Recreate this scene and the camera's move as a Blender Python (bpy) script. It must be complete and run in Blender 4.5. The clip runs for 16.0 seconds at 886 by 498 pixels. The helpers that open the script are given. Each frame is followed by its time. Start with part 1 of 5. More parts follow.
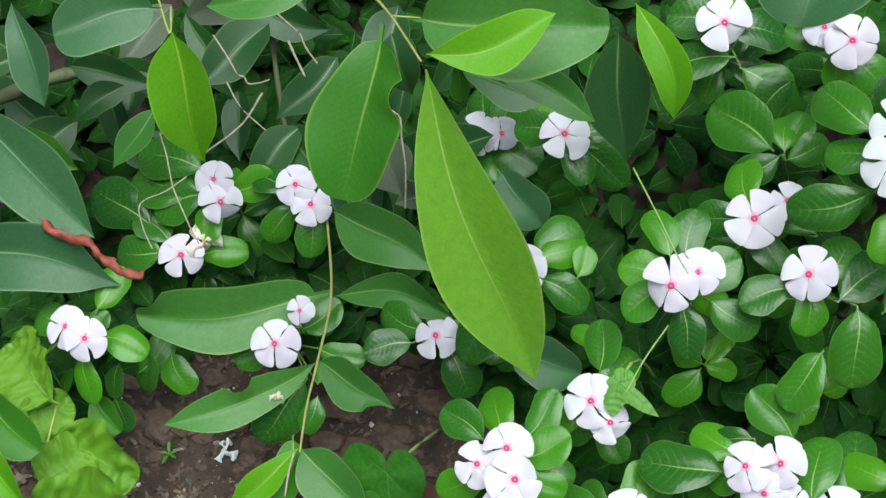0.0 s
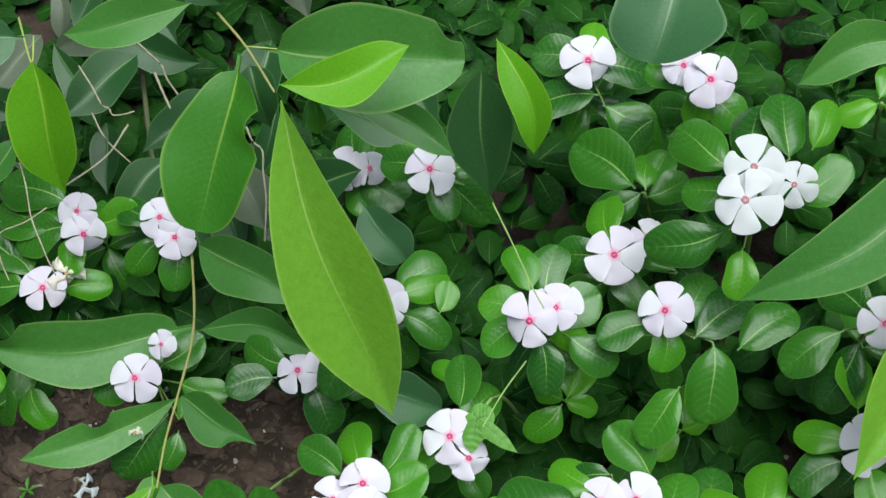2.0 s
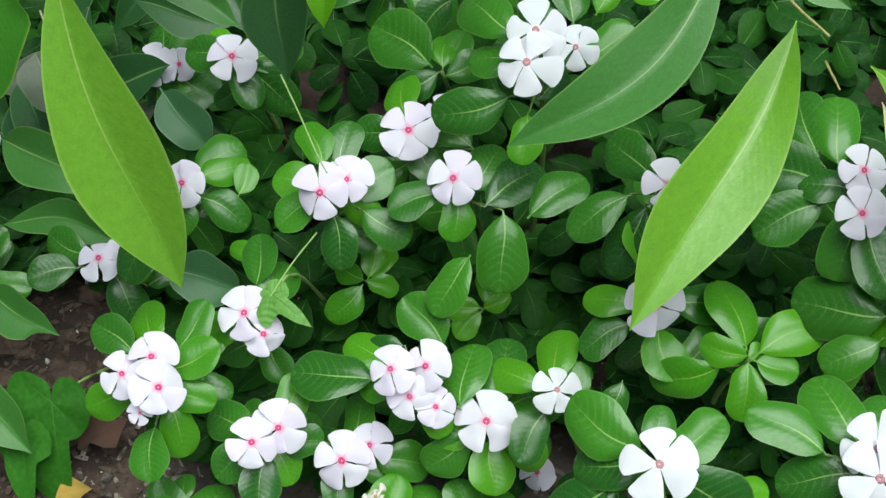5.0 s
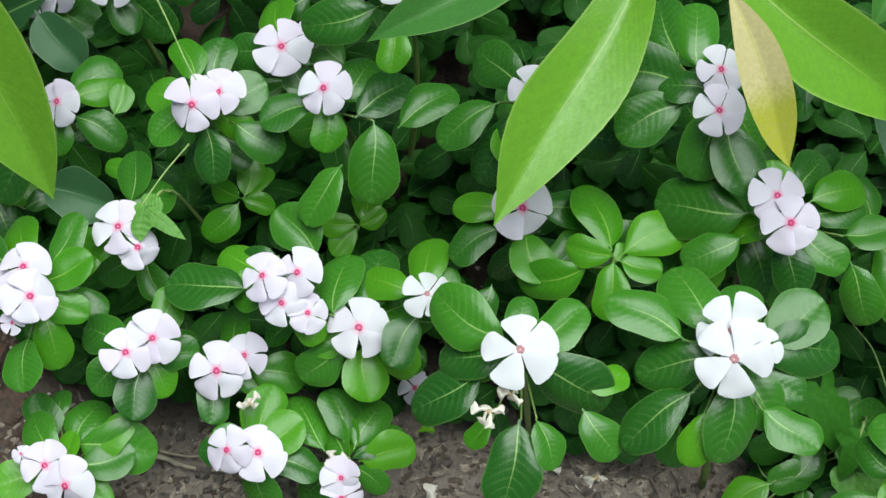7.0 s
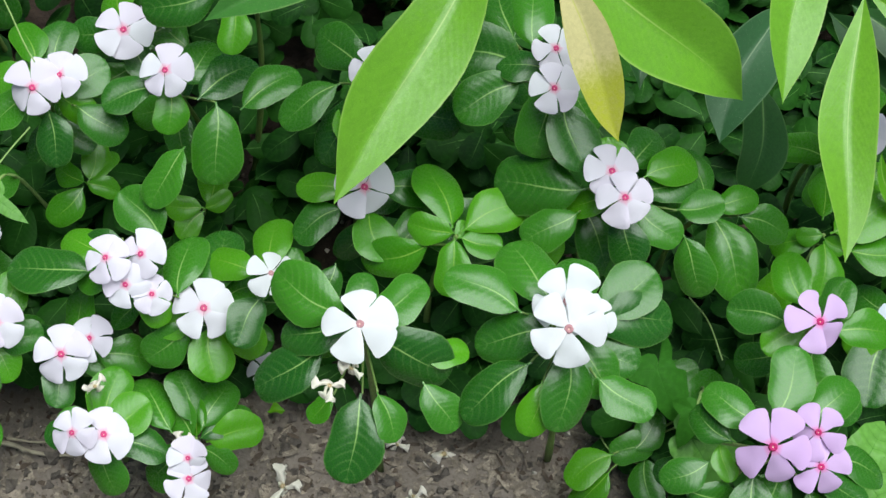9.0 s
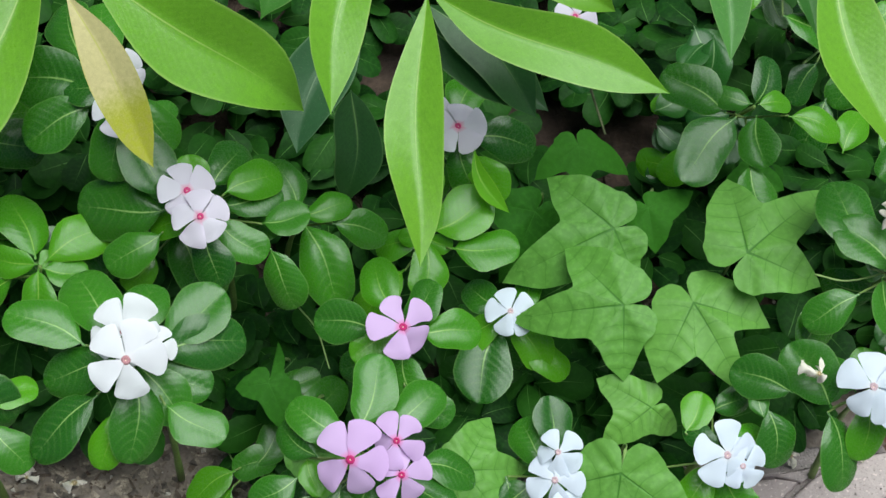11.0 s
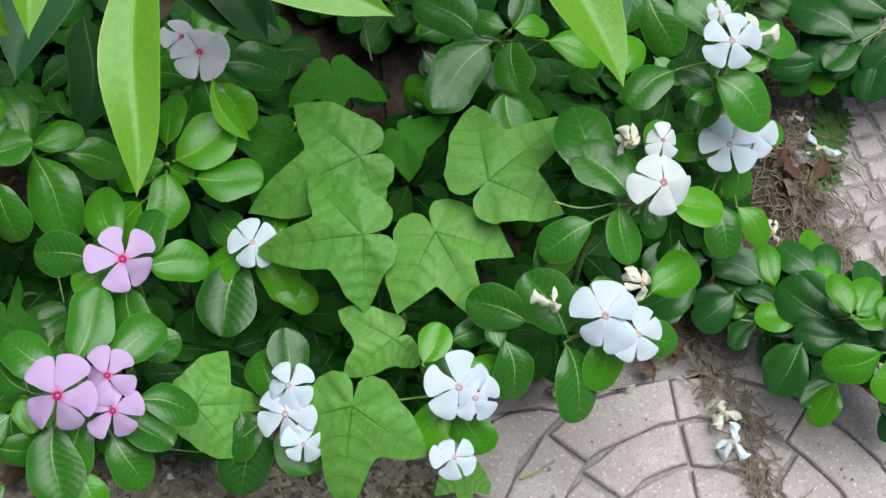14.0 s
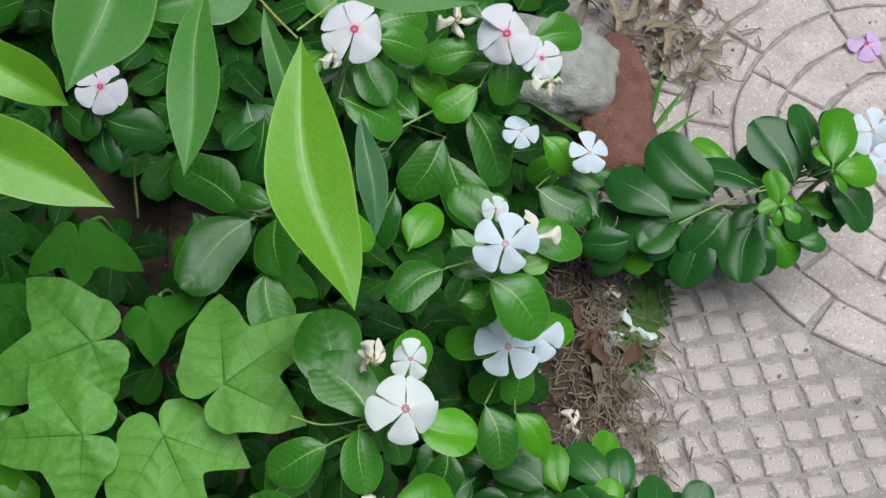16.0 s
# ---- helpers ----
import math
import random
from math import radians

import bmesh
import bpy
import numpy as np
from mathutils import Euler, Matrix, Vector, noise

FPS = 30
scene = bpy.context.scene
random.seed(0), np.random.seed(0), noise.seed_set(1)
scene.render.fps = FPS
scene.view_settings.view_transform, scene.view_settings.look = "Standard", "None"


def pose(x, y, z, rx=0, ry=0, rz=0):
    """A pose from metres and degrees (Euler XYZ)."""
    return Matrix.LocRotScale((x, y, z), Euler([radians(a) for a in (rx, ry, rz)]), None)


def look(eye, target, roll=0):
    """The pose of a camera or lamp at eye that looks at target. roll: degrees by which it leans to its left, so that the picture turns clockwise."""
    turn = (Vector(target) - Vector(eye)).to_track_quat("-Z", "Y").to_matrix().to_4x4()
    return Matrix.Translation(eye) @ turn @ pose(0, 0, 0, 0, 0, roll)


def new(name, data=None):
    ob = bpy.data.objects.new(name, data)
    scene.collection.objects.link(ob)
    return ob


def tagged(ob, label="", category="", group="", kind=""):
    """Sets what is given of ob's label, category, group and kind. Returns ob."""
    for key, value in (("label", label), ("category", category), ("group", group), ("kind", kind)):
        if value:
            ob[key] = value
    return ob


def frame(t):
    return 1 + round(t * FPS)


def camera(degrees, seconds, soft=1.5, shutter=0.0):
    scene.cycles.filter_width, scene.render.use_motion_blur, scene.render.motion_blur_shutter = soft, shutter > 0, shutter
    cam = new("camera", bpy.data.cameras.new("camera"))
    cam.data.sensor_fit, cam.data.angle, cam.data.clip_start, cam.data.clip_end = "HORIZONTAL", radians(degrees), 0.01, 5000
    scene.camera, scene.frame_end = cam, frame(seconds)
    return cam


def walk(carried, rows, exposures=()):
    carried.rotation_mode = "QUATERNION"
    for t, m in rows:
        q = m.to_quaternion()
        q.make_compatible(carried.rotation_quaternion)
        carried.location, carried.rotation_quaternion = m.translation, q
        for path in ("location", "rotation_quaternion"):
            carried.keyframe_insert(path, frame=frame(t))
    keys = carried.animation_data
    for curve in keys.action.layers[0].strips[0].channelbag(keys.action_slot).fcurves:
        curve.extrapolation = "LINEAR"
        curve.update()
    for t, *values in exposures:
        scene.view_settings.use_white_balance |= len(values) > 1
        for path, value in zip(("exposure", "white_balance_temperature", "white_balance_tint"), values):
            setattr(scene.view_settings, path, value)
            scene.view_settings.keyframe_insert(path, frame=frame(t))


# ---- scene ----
cam = camera(30.00, 16.0)
PATH = [
    (0.0, pose(0.2213, -0.3755, 1.1591, 33.548, 7.325, 9.822)),
    (0.5, pose(0.2133, -0.3804, 1.1640, 34.975, 6.648, 11.514)),
    (1.0, pose(0.2259, -0.3790, 1.1633, 34.982, 6.611, 11.514)),
    (1.5, pose(0.2362, -0.3743, 1.1604, 35.090, 6.411, 11.198)),
    (2.0, pose(0.2543, -0.3731, 1.1476, 34.944, 4.464, 8.493)),
    (2.5, pose(0.2669, -0.3702, 1.1467, 34.433, 3.186, 5.375)),
    (3.0, pose(0.2696, -0.3683, 1.1450, 34.148, 2.723, 4.718)),
    (3.5, pose(0.2800, -0.3755, 1.1398, 33.623, 2.401, 4.434)),
    (3.7, pose(0.2854, -0.3780, 1.1395, 33.577, 2.263, 4.369)),
    (5.8, pose(0.3848, -0.4662, 1.0575, 36.096, 3.471, 7.330)),
    (6.0, pose(0.3879, -0.4691, 1.0568, 36.041, 2.884, 6.794)),
    (6.5, pose(0.3988, -0.4823, 1.0528, 36.024, 1.896, 5.052)),
    (7.0, pose(0.3971, -0.5011, 1.0515, 35.962, 1.510, 4.423)),
    (7.5, pose(0.3937, -0.5191, 1.0530, 36.171, 0.980, 3.656)),
    (8.0, pose(0.3819, -0.5312, 1.0500, 36.169, -0.032, 2.686)),
    (8.5, pose(0.3782, -0.5337, 1.0484, 36.090, -0.423, 2.346)),
    (9.0, pose(0.4205, -0.5190, 1.0539, 35.959, -1.452, 1.274)),
    (9.5, pose(0.4968, -0.4934, 1.0639, 35.709, -1.023, 1.183)),
    (10.0, pose(0.5597, -0.4855, 1.0697, 35.812, -2.309, -1.641)),
    (10.2, pose(0.5761, -0.4848, 1.0695, 35.864, -2.147, -2.521)),
    (12.3, pose(0.6759, -0.5007, 1.0538, 32.765, -3.392, -5.885)),
    (12.5, pose(0.6967, -0.4989, 1.0513, 32.727, -3.398, -5.952)),
    (13.0, pose(0.7332, -0.4928, 1.0519, 32.779, -3.327, -5.914)),
    (13.5, pose(0.7492, -0.4895, 1.0502, 32.775, -3.212, -5.748)),
    (14.0, pose(0.7545, -0.4914, 1.0493, 32.781, -3.175, -5.873)),
    (14.5, pose(0.7746, -0.4945, 1.0504, 32.735, -3.324, -5.970)),
    (15.0, pose(0.8031, -0.4781, 1.0487, 32.741, -3.437, -5.967)),
    (15.5, pose(0.8448, -0.4205, 1.0418, 33.266, -4.453, -6.597)),
    (16.0, pose(0.9002, -0.3501, 1.0354, 33.125, -6.057, -3.697)),
]
EXPOSURES = [(0.0, 0.03), (1.5, 0.0), (2.5, -0.10), (3.5, 0.02), (5.8, -0.02), (8.0, -0.07), (9.0, -0.02), (10.2, -0.10), (12.3, -0.23), (14.5, -0.22), (16.0, -0.36)]
walk(cam, PATH, EXPOSURES)

# ---- light: soft overcast daylight from the whole sky ----
world = bpy.data.worlds.new("sky")
scene.world = world
world.use_nodes = True
sky = world.node_tree.nodes.new("ShaderNodeTexSky")
sky.sky_type, sky.sun_disc = "NISHITA", False
sky.sun_elevation, sky.sun_rotation = radians(77.8), radians(113)
sky.air_density, sky.dust_density, sky.ozone_density = 1.0, 1.5, 1.0
backdrop = world.node_tree.nodes["Background"]
backdrop.inputs[1].default_value = 0.05
world.node_tree.links.new(sky.outputs[0], backdrop.inputs[0])
sun = new("sun", bpy.data.lights.new("sun", "SUN"))
sun.data.energy, sun.data.angle, sun.data.color = 5.5, radians(54), (0.93, 1.0, 0.97)
sun.matrix_world = look((1.05, -0.15, 3.0), (0.45, 0.1, 0))


# ---- materials ----
def nodes_of(name):
    m = bpy.data.materials.new(name)
    m.use_nodes = True
    t = m.node_tree
    return m, t, t.nodes["Principled BSDF"], t.nodes["Material Output"]


def add(t, kind, **values):
    nd = t.nodes.new(kind)
    for key, v in values.items():
        nd.inputs[int(key[1:])].default_value = v
    return nd


def calc(t, op, a, b=None, c=None):
    nd = t.nodes.new("ShaderNodeMath")
    nd.operation = op
    for i, v in enumerate((a, b, c)):
        if v is None:
            continue
        if isinstance(v, (int, float)):
            nd.inputs[i].default_value = v
        else:
            t.links.new(v, nd.inputs[i])
    return nd.outputs[0]


def blend(t, fac, a, b, mode="MIX"):
    nd = t.nodes.new("ShaderNodeMix")
    nd.data_type, nd.blend_type = "RGBA", mode
    for i, v in ((0, fac), (6, a), (7, b)):
        if isinstance(v, (int, float)):
            nd.inputs[i].default_value = v
        elif isinstance(v, tuple):
            nd.inputs[i].default_value = (*v, 1)
        else:
            t.links.new(v, nd.inputs[i])
    return nd.outputs[2]


def ramp(t, fac, lo, hi):
    nd = t.nodes.new("ShaderNodeMapRange")
    t.links.new(fac, nd.inputs[0])
    nd.inputs[1].default_value, nd.inputs[2].default_value = lo, hi
    return nd.outputs[0]


def noise_of(t, scale, detail=3.0, coords=None):
    nd = add(t, "ShaderNodeTexNoise", i2=scale, i3=detail)
    if coords is not None:
        t.links.new(coords, nd.inputs[0])
    return nd.outputs[0]


def leaf_material(name, low, high, rib, veins, rough=0.36, clear=0.3, gloss=0.5, veincol=0.10, island=False, vein_bump=0.05, spots=0.0, tip=None, margin=0.45, ribs=(0.075, 0.030), thin=0.78):
    """Leaf skin: pale midrib, curved side veins, blotches, a waxy sheen and light that comes through."""
    m, t, p, out = nodes_of(name)
    uv = t.nodes.new("ShaderNodeUVMap").outputs[0]
    sep = t.nodes.new("ShaderNodeSeparateXYZ")
    t.links.new(uv, sep.inputs[0])
    x = calc(t, "ABSOLUTE", calc(t, "MULTIPLY_ADD", sep.outputs[0], 2.0, -1.0))
    y = sep.outputs[1]
    if island:
        rnd = t.nodes.new("ShaderNodeNewGeometry").outputs["Random Per Island"]
    else:
        rnd = t.nodes.new("ShaderNodeObjectInfo").outputs["Random"]
    geo = t.nodes.new("ShaderNodeTexCoord").outputs["Object"]
    big, fine = noise_of(t, 40.0, 2.0, geo), noise_of(t, 260.0, 3.0, geo)
    base = blend(t, rnd, low, high)
    if tip:
        base = blend(t, ramp(t, calc(t, "ADD", y, calc(t, "MULTIPLY", calc(t, "SUBTRACT", big, 0.5), 0.2)), 0.52, 0.68), base, tip)
    base = blend(t, calc(t, "MULTIPLY", ramp(t, big, 0.35, 0.75), 0.35), base, tuple(c * 0.62 for c in low))
    base = blend(t, calc(t, "MULTIPLY", ramp(t, fine, 0.45, 0.7), 0.26), base, tuple(min(1, c * 1.5) for c in high))
    sway = calc(t, "MULTIPLY", calc(t, "SUBTRACT", noise_of(t, 90.0, 2.0, geo), 0.5), 0.06)
    rowed = calc(t, "FRACT", calc(t, "MULTIPLY", calc(t, "ADD", sway, calc(t, "SUBTRACT", y, calc(t, "MULTIPLY", calc(t, "POWER", x, 1.35), 0.22))), veins))
    line = calc(t, "SUBTRACT", 1.0, calc(t, "MULTIPLY", calc(t, "ABSOLUTE", calc(t, "SUBTRACT", rowed, 0.5)), 2.0))
    vein = calc(t, "MULTIPLY", ramp(t, line, thin, 1.0), calc(t, "SUBTRACT", 1.0, x))
    base = blend(t, calc(t, "MULTIPLY", vein, veincol), base, rib)
    mid = ramp(t, calc(t, "ADD", x, calc(t, "MULTIPLY", y, ribs[0] * 0.9)), ribs[0], ribs[1])
    base = blend(t, calc(t, "MULTIPLY", mid, calc(t, "MULTIPLY_ADD", y, -0.45, 0.92)), base, rib)
    base = blend(t, calc(t, "MULTIPLY", ramp(t, x, 0.93, 0.985), margin), base, rib)
    if spots:
        base = blend(t, calc(t, "MULTIPLY", ramp(t, noise_of(t, 420.0, 1.0, geo), 0.72, 0.76), spots), base, (0.5, 0.5, 0.35))
    t.links.new(base, p.inputs["Base Color"])
    t.links.new(calc(t, "MULTIPLY_ADD", big, 0.25, rough - 0.1), p.inputs["Roughness"])
    p.inputs["Specular IOR Level"].default_value = gloss
    hgt = calc(t, "ADD", calc(t, "MULTIPLY", calc(t, "SINE", calc(t, "MULTIPLY", rowed, 6.283)), 0.5), calc(t, "ADD", calc(t, "MULTIPLY", mid, -0.8), calc(t, "MULTIPLY", fine, 0.25)))
    bump = t.nodes.new("ShaderNodeBump")
    bump.inputs["Strength"].default_value, bump.inputs["Distance"].default_value = vein_bump, 0.0012
    t.links.new(hgt, bump.inputs["Height"])
    t.links.new(bump.outputs[0], p.inputs["Normal"])
    tr = t.nodes.new("ShaderNodeBsdfTranslucent")
    t.links.new(blend(t, 0.6, base, (0.75, 1.0, 0.12), "MULTIPLY"), tr.inputs[0])
    mix = t.nodes.new("ShaderNodeMixShader")
    mix.inputs[0].default_value = clear
    t.links.new(p.outputs[0], mix.inputs[1])
    t.links.new(tr.outputs[0], mix.inputs[2])
    t.links.new(mix.outputs[0], out.inputs[0])
    return m


LEAF = {
    "m": leaf_material("mature_leaf", (0.012, 0.082, 0.009), (0.050, 0.222, 0.013), (0.34, 0.55, 0.16), 10, 0.25, 0.18, 0.48, 0.16, vein_bump=0.08, margin=0.16, ribs=(0.068, 0.036), thin=0.76),
    "y": leaf_material("young_leaf", (0.046, 0.230, 0.008), (0.100, 0.355, 0.012), (0.32, 0.56, 0.09), 10, 0.25, 0.28, 0.48, 0.15, vein_bump=0.08, margin=0.18, ribs=(0.068, 0.036), thin=0.76),
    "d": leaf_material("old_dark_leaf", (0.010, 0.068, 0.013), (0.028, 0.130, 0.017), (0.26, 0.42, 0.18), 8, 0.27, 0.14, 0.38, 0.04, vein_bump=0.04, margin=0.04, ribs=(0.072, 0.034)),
    # Mature leaf green cut down, putting canopy shade into the lower leaves' colour.
    "under": leaf_material("shaded_lower_leaf", (0.006, 0.034, 0.006), (0.018, 0.084, 0.008), (0.11, 0.25, 0.06), 9, 0.50, 0.05, 0.08, 0.08, island=True, vein_bump=0.06, margin=0.05, ribs=(0.060, 0.030)),
}
TREE = {
    "bright": leaf_material("bright_tree_leaf", (0.150, 0.395, 0.024), (0.182, 0.430, 0.032), (0.44, 0.64, 0.16), 26, 0.30, 0.36, 0.52, 0.14, vein_bump=0.04, ribs=(0.050, 0.020)),
    "lime": leaf_material("lime_tree_leaf", (0.120, 0.400, 0.009), (0.150, 0.430, 0.012), (0.42, 0.66, 0.08), 22, 0.42, 0.38, 0.4, 0.12, vein_bump=0.02),
    "mid": leaf_material("mid_green_tree_leaf", (0.044, 0.178, 0.026), (0.064, 0.225, 0.032), (0.28, 0.42, 0.14), 24, 0.42, 0.24, 0.45, 0.10, vein_bump=0.02, spots=0.5, ribs=(0.060, 0.024)),
    "green": leaf_material("green_tree_leaf", (0.040, 0.195, 0.012), (0.060, 0.240, 0.016), (0.30, 0.48, 0.08), 24, 0.42, 0.28, 0.45, 0.14, vein_bump=0.02),
    "blue": leaf_material("old_tree_leaf", (0.036, 0.125, 0.045), (0.052, 0.160, 0.056), (0.24, 0.36, 0.20), 24, 0.44, 0.2, 0.42, 0.10, vein_bump=0.02, spots=0.6, ribs=(0.060, 0.024)),
    # Darker copy of the tree green, with overhead shade put into its colour.
    "dark": leaf_material("shaded_tree_leaf", (0.014, 0.066, 0.016), (0.024, 0.095, 0.020), (0.14, 0.26, 0.08), 24, 0.42, 0.22, 0.45, 0.14, vein_bump=0.02),
    "olive": leaf_material("dull_tree_leaf", (0.090, 0.120, 0.075), (0.110, 0.140, 0.090), (0.20, 0.24, 0.15), 24, 0.5, 0.2, 0.4, 0.12),
    "crinkle": leaf_material("crinkled_leaf", (0.140, 0.350, 0.020), (0.200, 0.430, 0.034), (0.26, 0.50, 0.09), 7, 0.34, 0.35, 0.5, 0.2, vein_bump=0.5, margin=0.05, ribs=(0.06, 0.025)),
    "yellow": leaf_material("yellowing_tree_leaf", (0.600, 0.520, 0.230), (0.640, 0.560, 0.280), (0.55, 0.55, 0.10), 22, 0.36, 0.3, 0.45, 0.05, vein_bump=0.02, tip=(0.40, 0.43, 0.012)),
}
VINE = {
    "l": leaf_material("vine_leaf", (0.104, 0.300, 0.042), (0.165, 0.400, 0.070), (0.050, 0.195, 0.018), 5, 0.46, 0.3, 0.34, 0.55, vein_bump=0.30, margin=0.1, ribs=(0.034, 0.014), thin=0.88),
    # Darker vine green for leaves behind and below; the shade sits in the colour.
    "d": leaf_material("shaded_vine_leaf", (0.030, 0.150, 0.013), (0.048, 0.200, 0.018), (0.06, 0.22, 0.03), 5, 0.6, 0.28, 0.1, 0.4, vein_bump=0.12, margin=0.1, ribs=(0.022, 0.008), thin=0.92),
}


def petal_material(name, body, inner, blush):
    m, t, p, out = nodes_of(name)
    uv = t.nodes.new("ShaderNodeUVMap").outputs[0]
    sep = t.nodes.new("ShaderNodeSeparateXYZ")
    t.links.new(uv, sep.inputs[0])
    y, x = sep.outputs[1], calc(t, "ABSOLUTE", calc(t, "MULTIPLY_ADD", sep.outputs[0], 2.0, -1.0))
    rnd = t.nodes.new("ShaderNodeObjectInfo").outputs["Random"]
    geo = t.nodes.new("ShaderNodeTexCoord").outputs["Object"]
    base = blend(t, calc(t, "MULTIPLY", rnd, blush), body, tuple(c * k for c, k in zip(body, (0.95, 0.86, 0.95))))
    streak = calc(t, "MULTIPLY", ramp(t, noise_of(t, 180.0, 2.0, geo), 0.4, 0.8), 0.12)
    base = blend(t, streak, base, tuple(c * 0.86 for c in body))
    base = blend(t, calc(t, "MULTIPLY", ramp(t, y, 0.20, 0.03), 0.9), base, inner)
    t.links.new(base, p.inputs["Base Color"])
    p.inputs["Roughness"].default_value, p.inputs["Specular IOR Level"].default_value = 0.6, 0.25
    bump = t.nodes.new("ShaderNodeBump")
    bump.inputs["Strength"].default_value, bump.inputs["Distance"].default_value = 0.2, 0.001
    t.links.new(calc(t, "ADD", calc(t, "MULTIPLY", x, 0.5), noise_of(t, 300.0, 2.0, geo)), bump.inputs["Height"])
    t.links.new(bump.outputs[0], p.inputs["Normal"])
    tr = t.nodes.new("ShaderNodeBsdfTranslucent")
    t.links.new(base, tr.inputs[0])
    mix = t.nodes.new("ShaderNodeMixShader")
    mix.inputs[0].default_value = 0.25
    t.links.new(p.outputs[0], mix.inputs[1])
    t.links.new(tr.outputs[0], mix.inputs[2])
    t.links.new(mix.outputs[0], out.inputs[0])
    return m


def plain(name, col, rough=0.6, vary=0.25, scale=60.0, bump=0.4, col2=None, specks=0.0, dusty=None):
    """A mottled matt surface."""
    m, t, p, out = nodes_of(name)
    geo = t.nodes.new("ShaderNodeTexCoord").outputs["Object"]
    rnd = t.nodes.new("ShaderNodeObjectInfo").outputs["Random"]
    n1, n2 = noise_of(t, scale, 4.0, geo), noise_of(t, scale * 7, 4.0, geo)
    base = blend(t, ramp(t, n1, 0.3, 0.7), tuple(c * (1 - vary) for c in col), col2 or tuple(min(1, c * (1 + vary)) for c in col))
    base = blend(t, calc(t, "MULTIPLY", ramp(t, n2, 0.4, 0.7), vary), base, tuple(c * 0.55 for c in col))
    base = blend(t, calc(t, "MULTIPLY", rnd, vary), base, tuple(c * 0.8 for c in col))
    if specks:
        base = blend(t, calc(t, "MULTIPLY", ramp(t, noise_of(t, 520.0, 2.0, geo), 0.60, 0.68), specks), base, tuple(c * 0.42 for c in col))
        base = blend(t, calc(t, "MULTIPLY", ramp(t, noise_of(t, 9.0, 3.0, geo), 0.45, 0.7), specks), base, tuple(c * k for c, k in zip(col, (0.72, 0.70, 0.72))))
        base = blend(t, calc(t, "MULTIPLY", ramp(t, noise_of(t, 340.0, 2.0, geo), 0.62, 0.68), specks), base, tuple(min(1, c * 1.35) for c in col))
    if dusty:
        sep = t.nodes.new("ShaderNodeSeparateXYZ")
        t.links.new(geo, sep.inputs[0])
        edge = ramp(t, calc(t, "ADD", sep.outputs[0], calc(t, "MULTIPLY", n1, 0.12)), 0.03, 0.16)
        edge = calc(t, "MULTIPLY", edge, ramp(t, calc(t, "ADD", sep.outputs[1], calc(t, "MULTIPLY", n1, 0.08)), 0.22, 0.10))
        edge = calc(t, "MULTIPLY", edge, ramp(t, calc(t, "ADD", sep.outputs[1], calc(t, "MULTIPLY", n1, 0.3)), -0.95, -0.45))
        edge = calc(t, "MULTIPLY", edge, ramp(t, sep.outputs[0], 2.2, 1.4))
        base = blend(t, calc(t, "MULTIPLY", edge, calc(t, "MULTIPLY_ADD", n2, 0.8, 0.35)), base, dusty)
    t.links.new(base, p.inputs["Base Color"])
    p.inputs["Roughness"].default_value = rough
    b = t.nodes.new("ShaderNodeBump")
    b.inputs["Strength"].default_value, b.inputs["Distance"].default_value = bump, 0.002
    t.links.new(n2, b.inputs["Height"])
    t.links.new(b.outputs[0], p.inputs["Normal"])
    return m


PETAL = {
    "l": petal_material("blush_petal", (0.79, 0.77, 0.84), (0.82, 0.30, 0.46), 0.9),
    "w": petal_material("white_petal_rosy_throat", (0.76, 0.75, 0.80), (0.86, 0.42, 0.55), 0.5),
    "c": petal_material("white_petal", (0.77, 0.785, 0.81), (0.84, 0.80, 0.84), 0.3),
    "b": petal_material("cool_white_petal", (0.70, 0.77, 0.87), (0.80, 0.82, 0.88), 0.2),
    "p": petal_material("pink_petal", (0.68, 0.47, 0.77), (0.80, 0.18, 0.46), 0.6),
    "f": petal_material("fallen_white_petal", (0.80, 0.85, 0.88), (0.80, 0.80, 0.70), 0.3),
    "e": petal_material("withered_petal", (0.86, 0.83, 0.70), (0.70, 0.60, 0.34), 0.8),
}
EYE = {
    "l": plain("rose_eye", (0.62, 0.05, 0.19), 0.6, 0.15), "w": plain("red_eye", (0.60, 0.08, 0.20), 0.6, 0.15),
    "c": plain("dull_rose_eye", (0.50, 0.24, 0.26), 0.6, 0.15), "b": plain("pale_eye", (0.60, 0.42, 0.46), 0.6, 0.15),
    "p": plain("crimson_eye", (0.50, 0.01, 0.13), 0.6, 0.15), "e": plain("brown_eye", (0.42, 0.32, 0.16), 0.6, 0.15), "f": plain("faded_eye", (0.60, 0.52, 0.40), 0.6, 0.15),
}
THROAT = plain("yellowish_throat", (0.75, 0.55, 0.45), 0.6, 0.1)
DARKLINE = plain("petal_gap_stalk", (0.16, 0.24, 0.06), 0.6, 0.2)
STEM = {
    "green": plain("green_stem", (0.16, 0.26, 0.06), 0.5, 0.2), "twig": plain("yellow_green_twig", (0.34, 0.36, 0.10), 0.5, 0.3, 90, col2=(0.38, 0.33, 0.12)),
    "petiole": plain("petiole", (0.34, 0.42, 0.10), 0.5, 0.2), "dry": plain("dry_stalk", (0.38, 0.33, 0.24), 0.8, 0.3, 120),
    "bark": plain("green_brown_bark", (0.10, 0.12, 0.05), 0.75, 0.4, 40), "tendril": plain("tendril", (0.26, 0.40, 0.12), 0.5, 0.2),
}
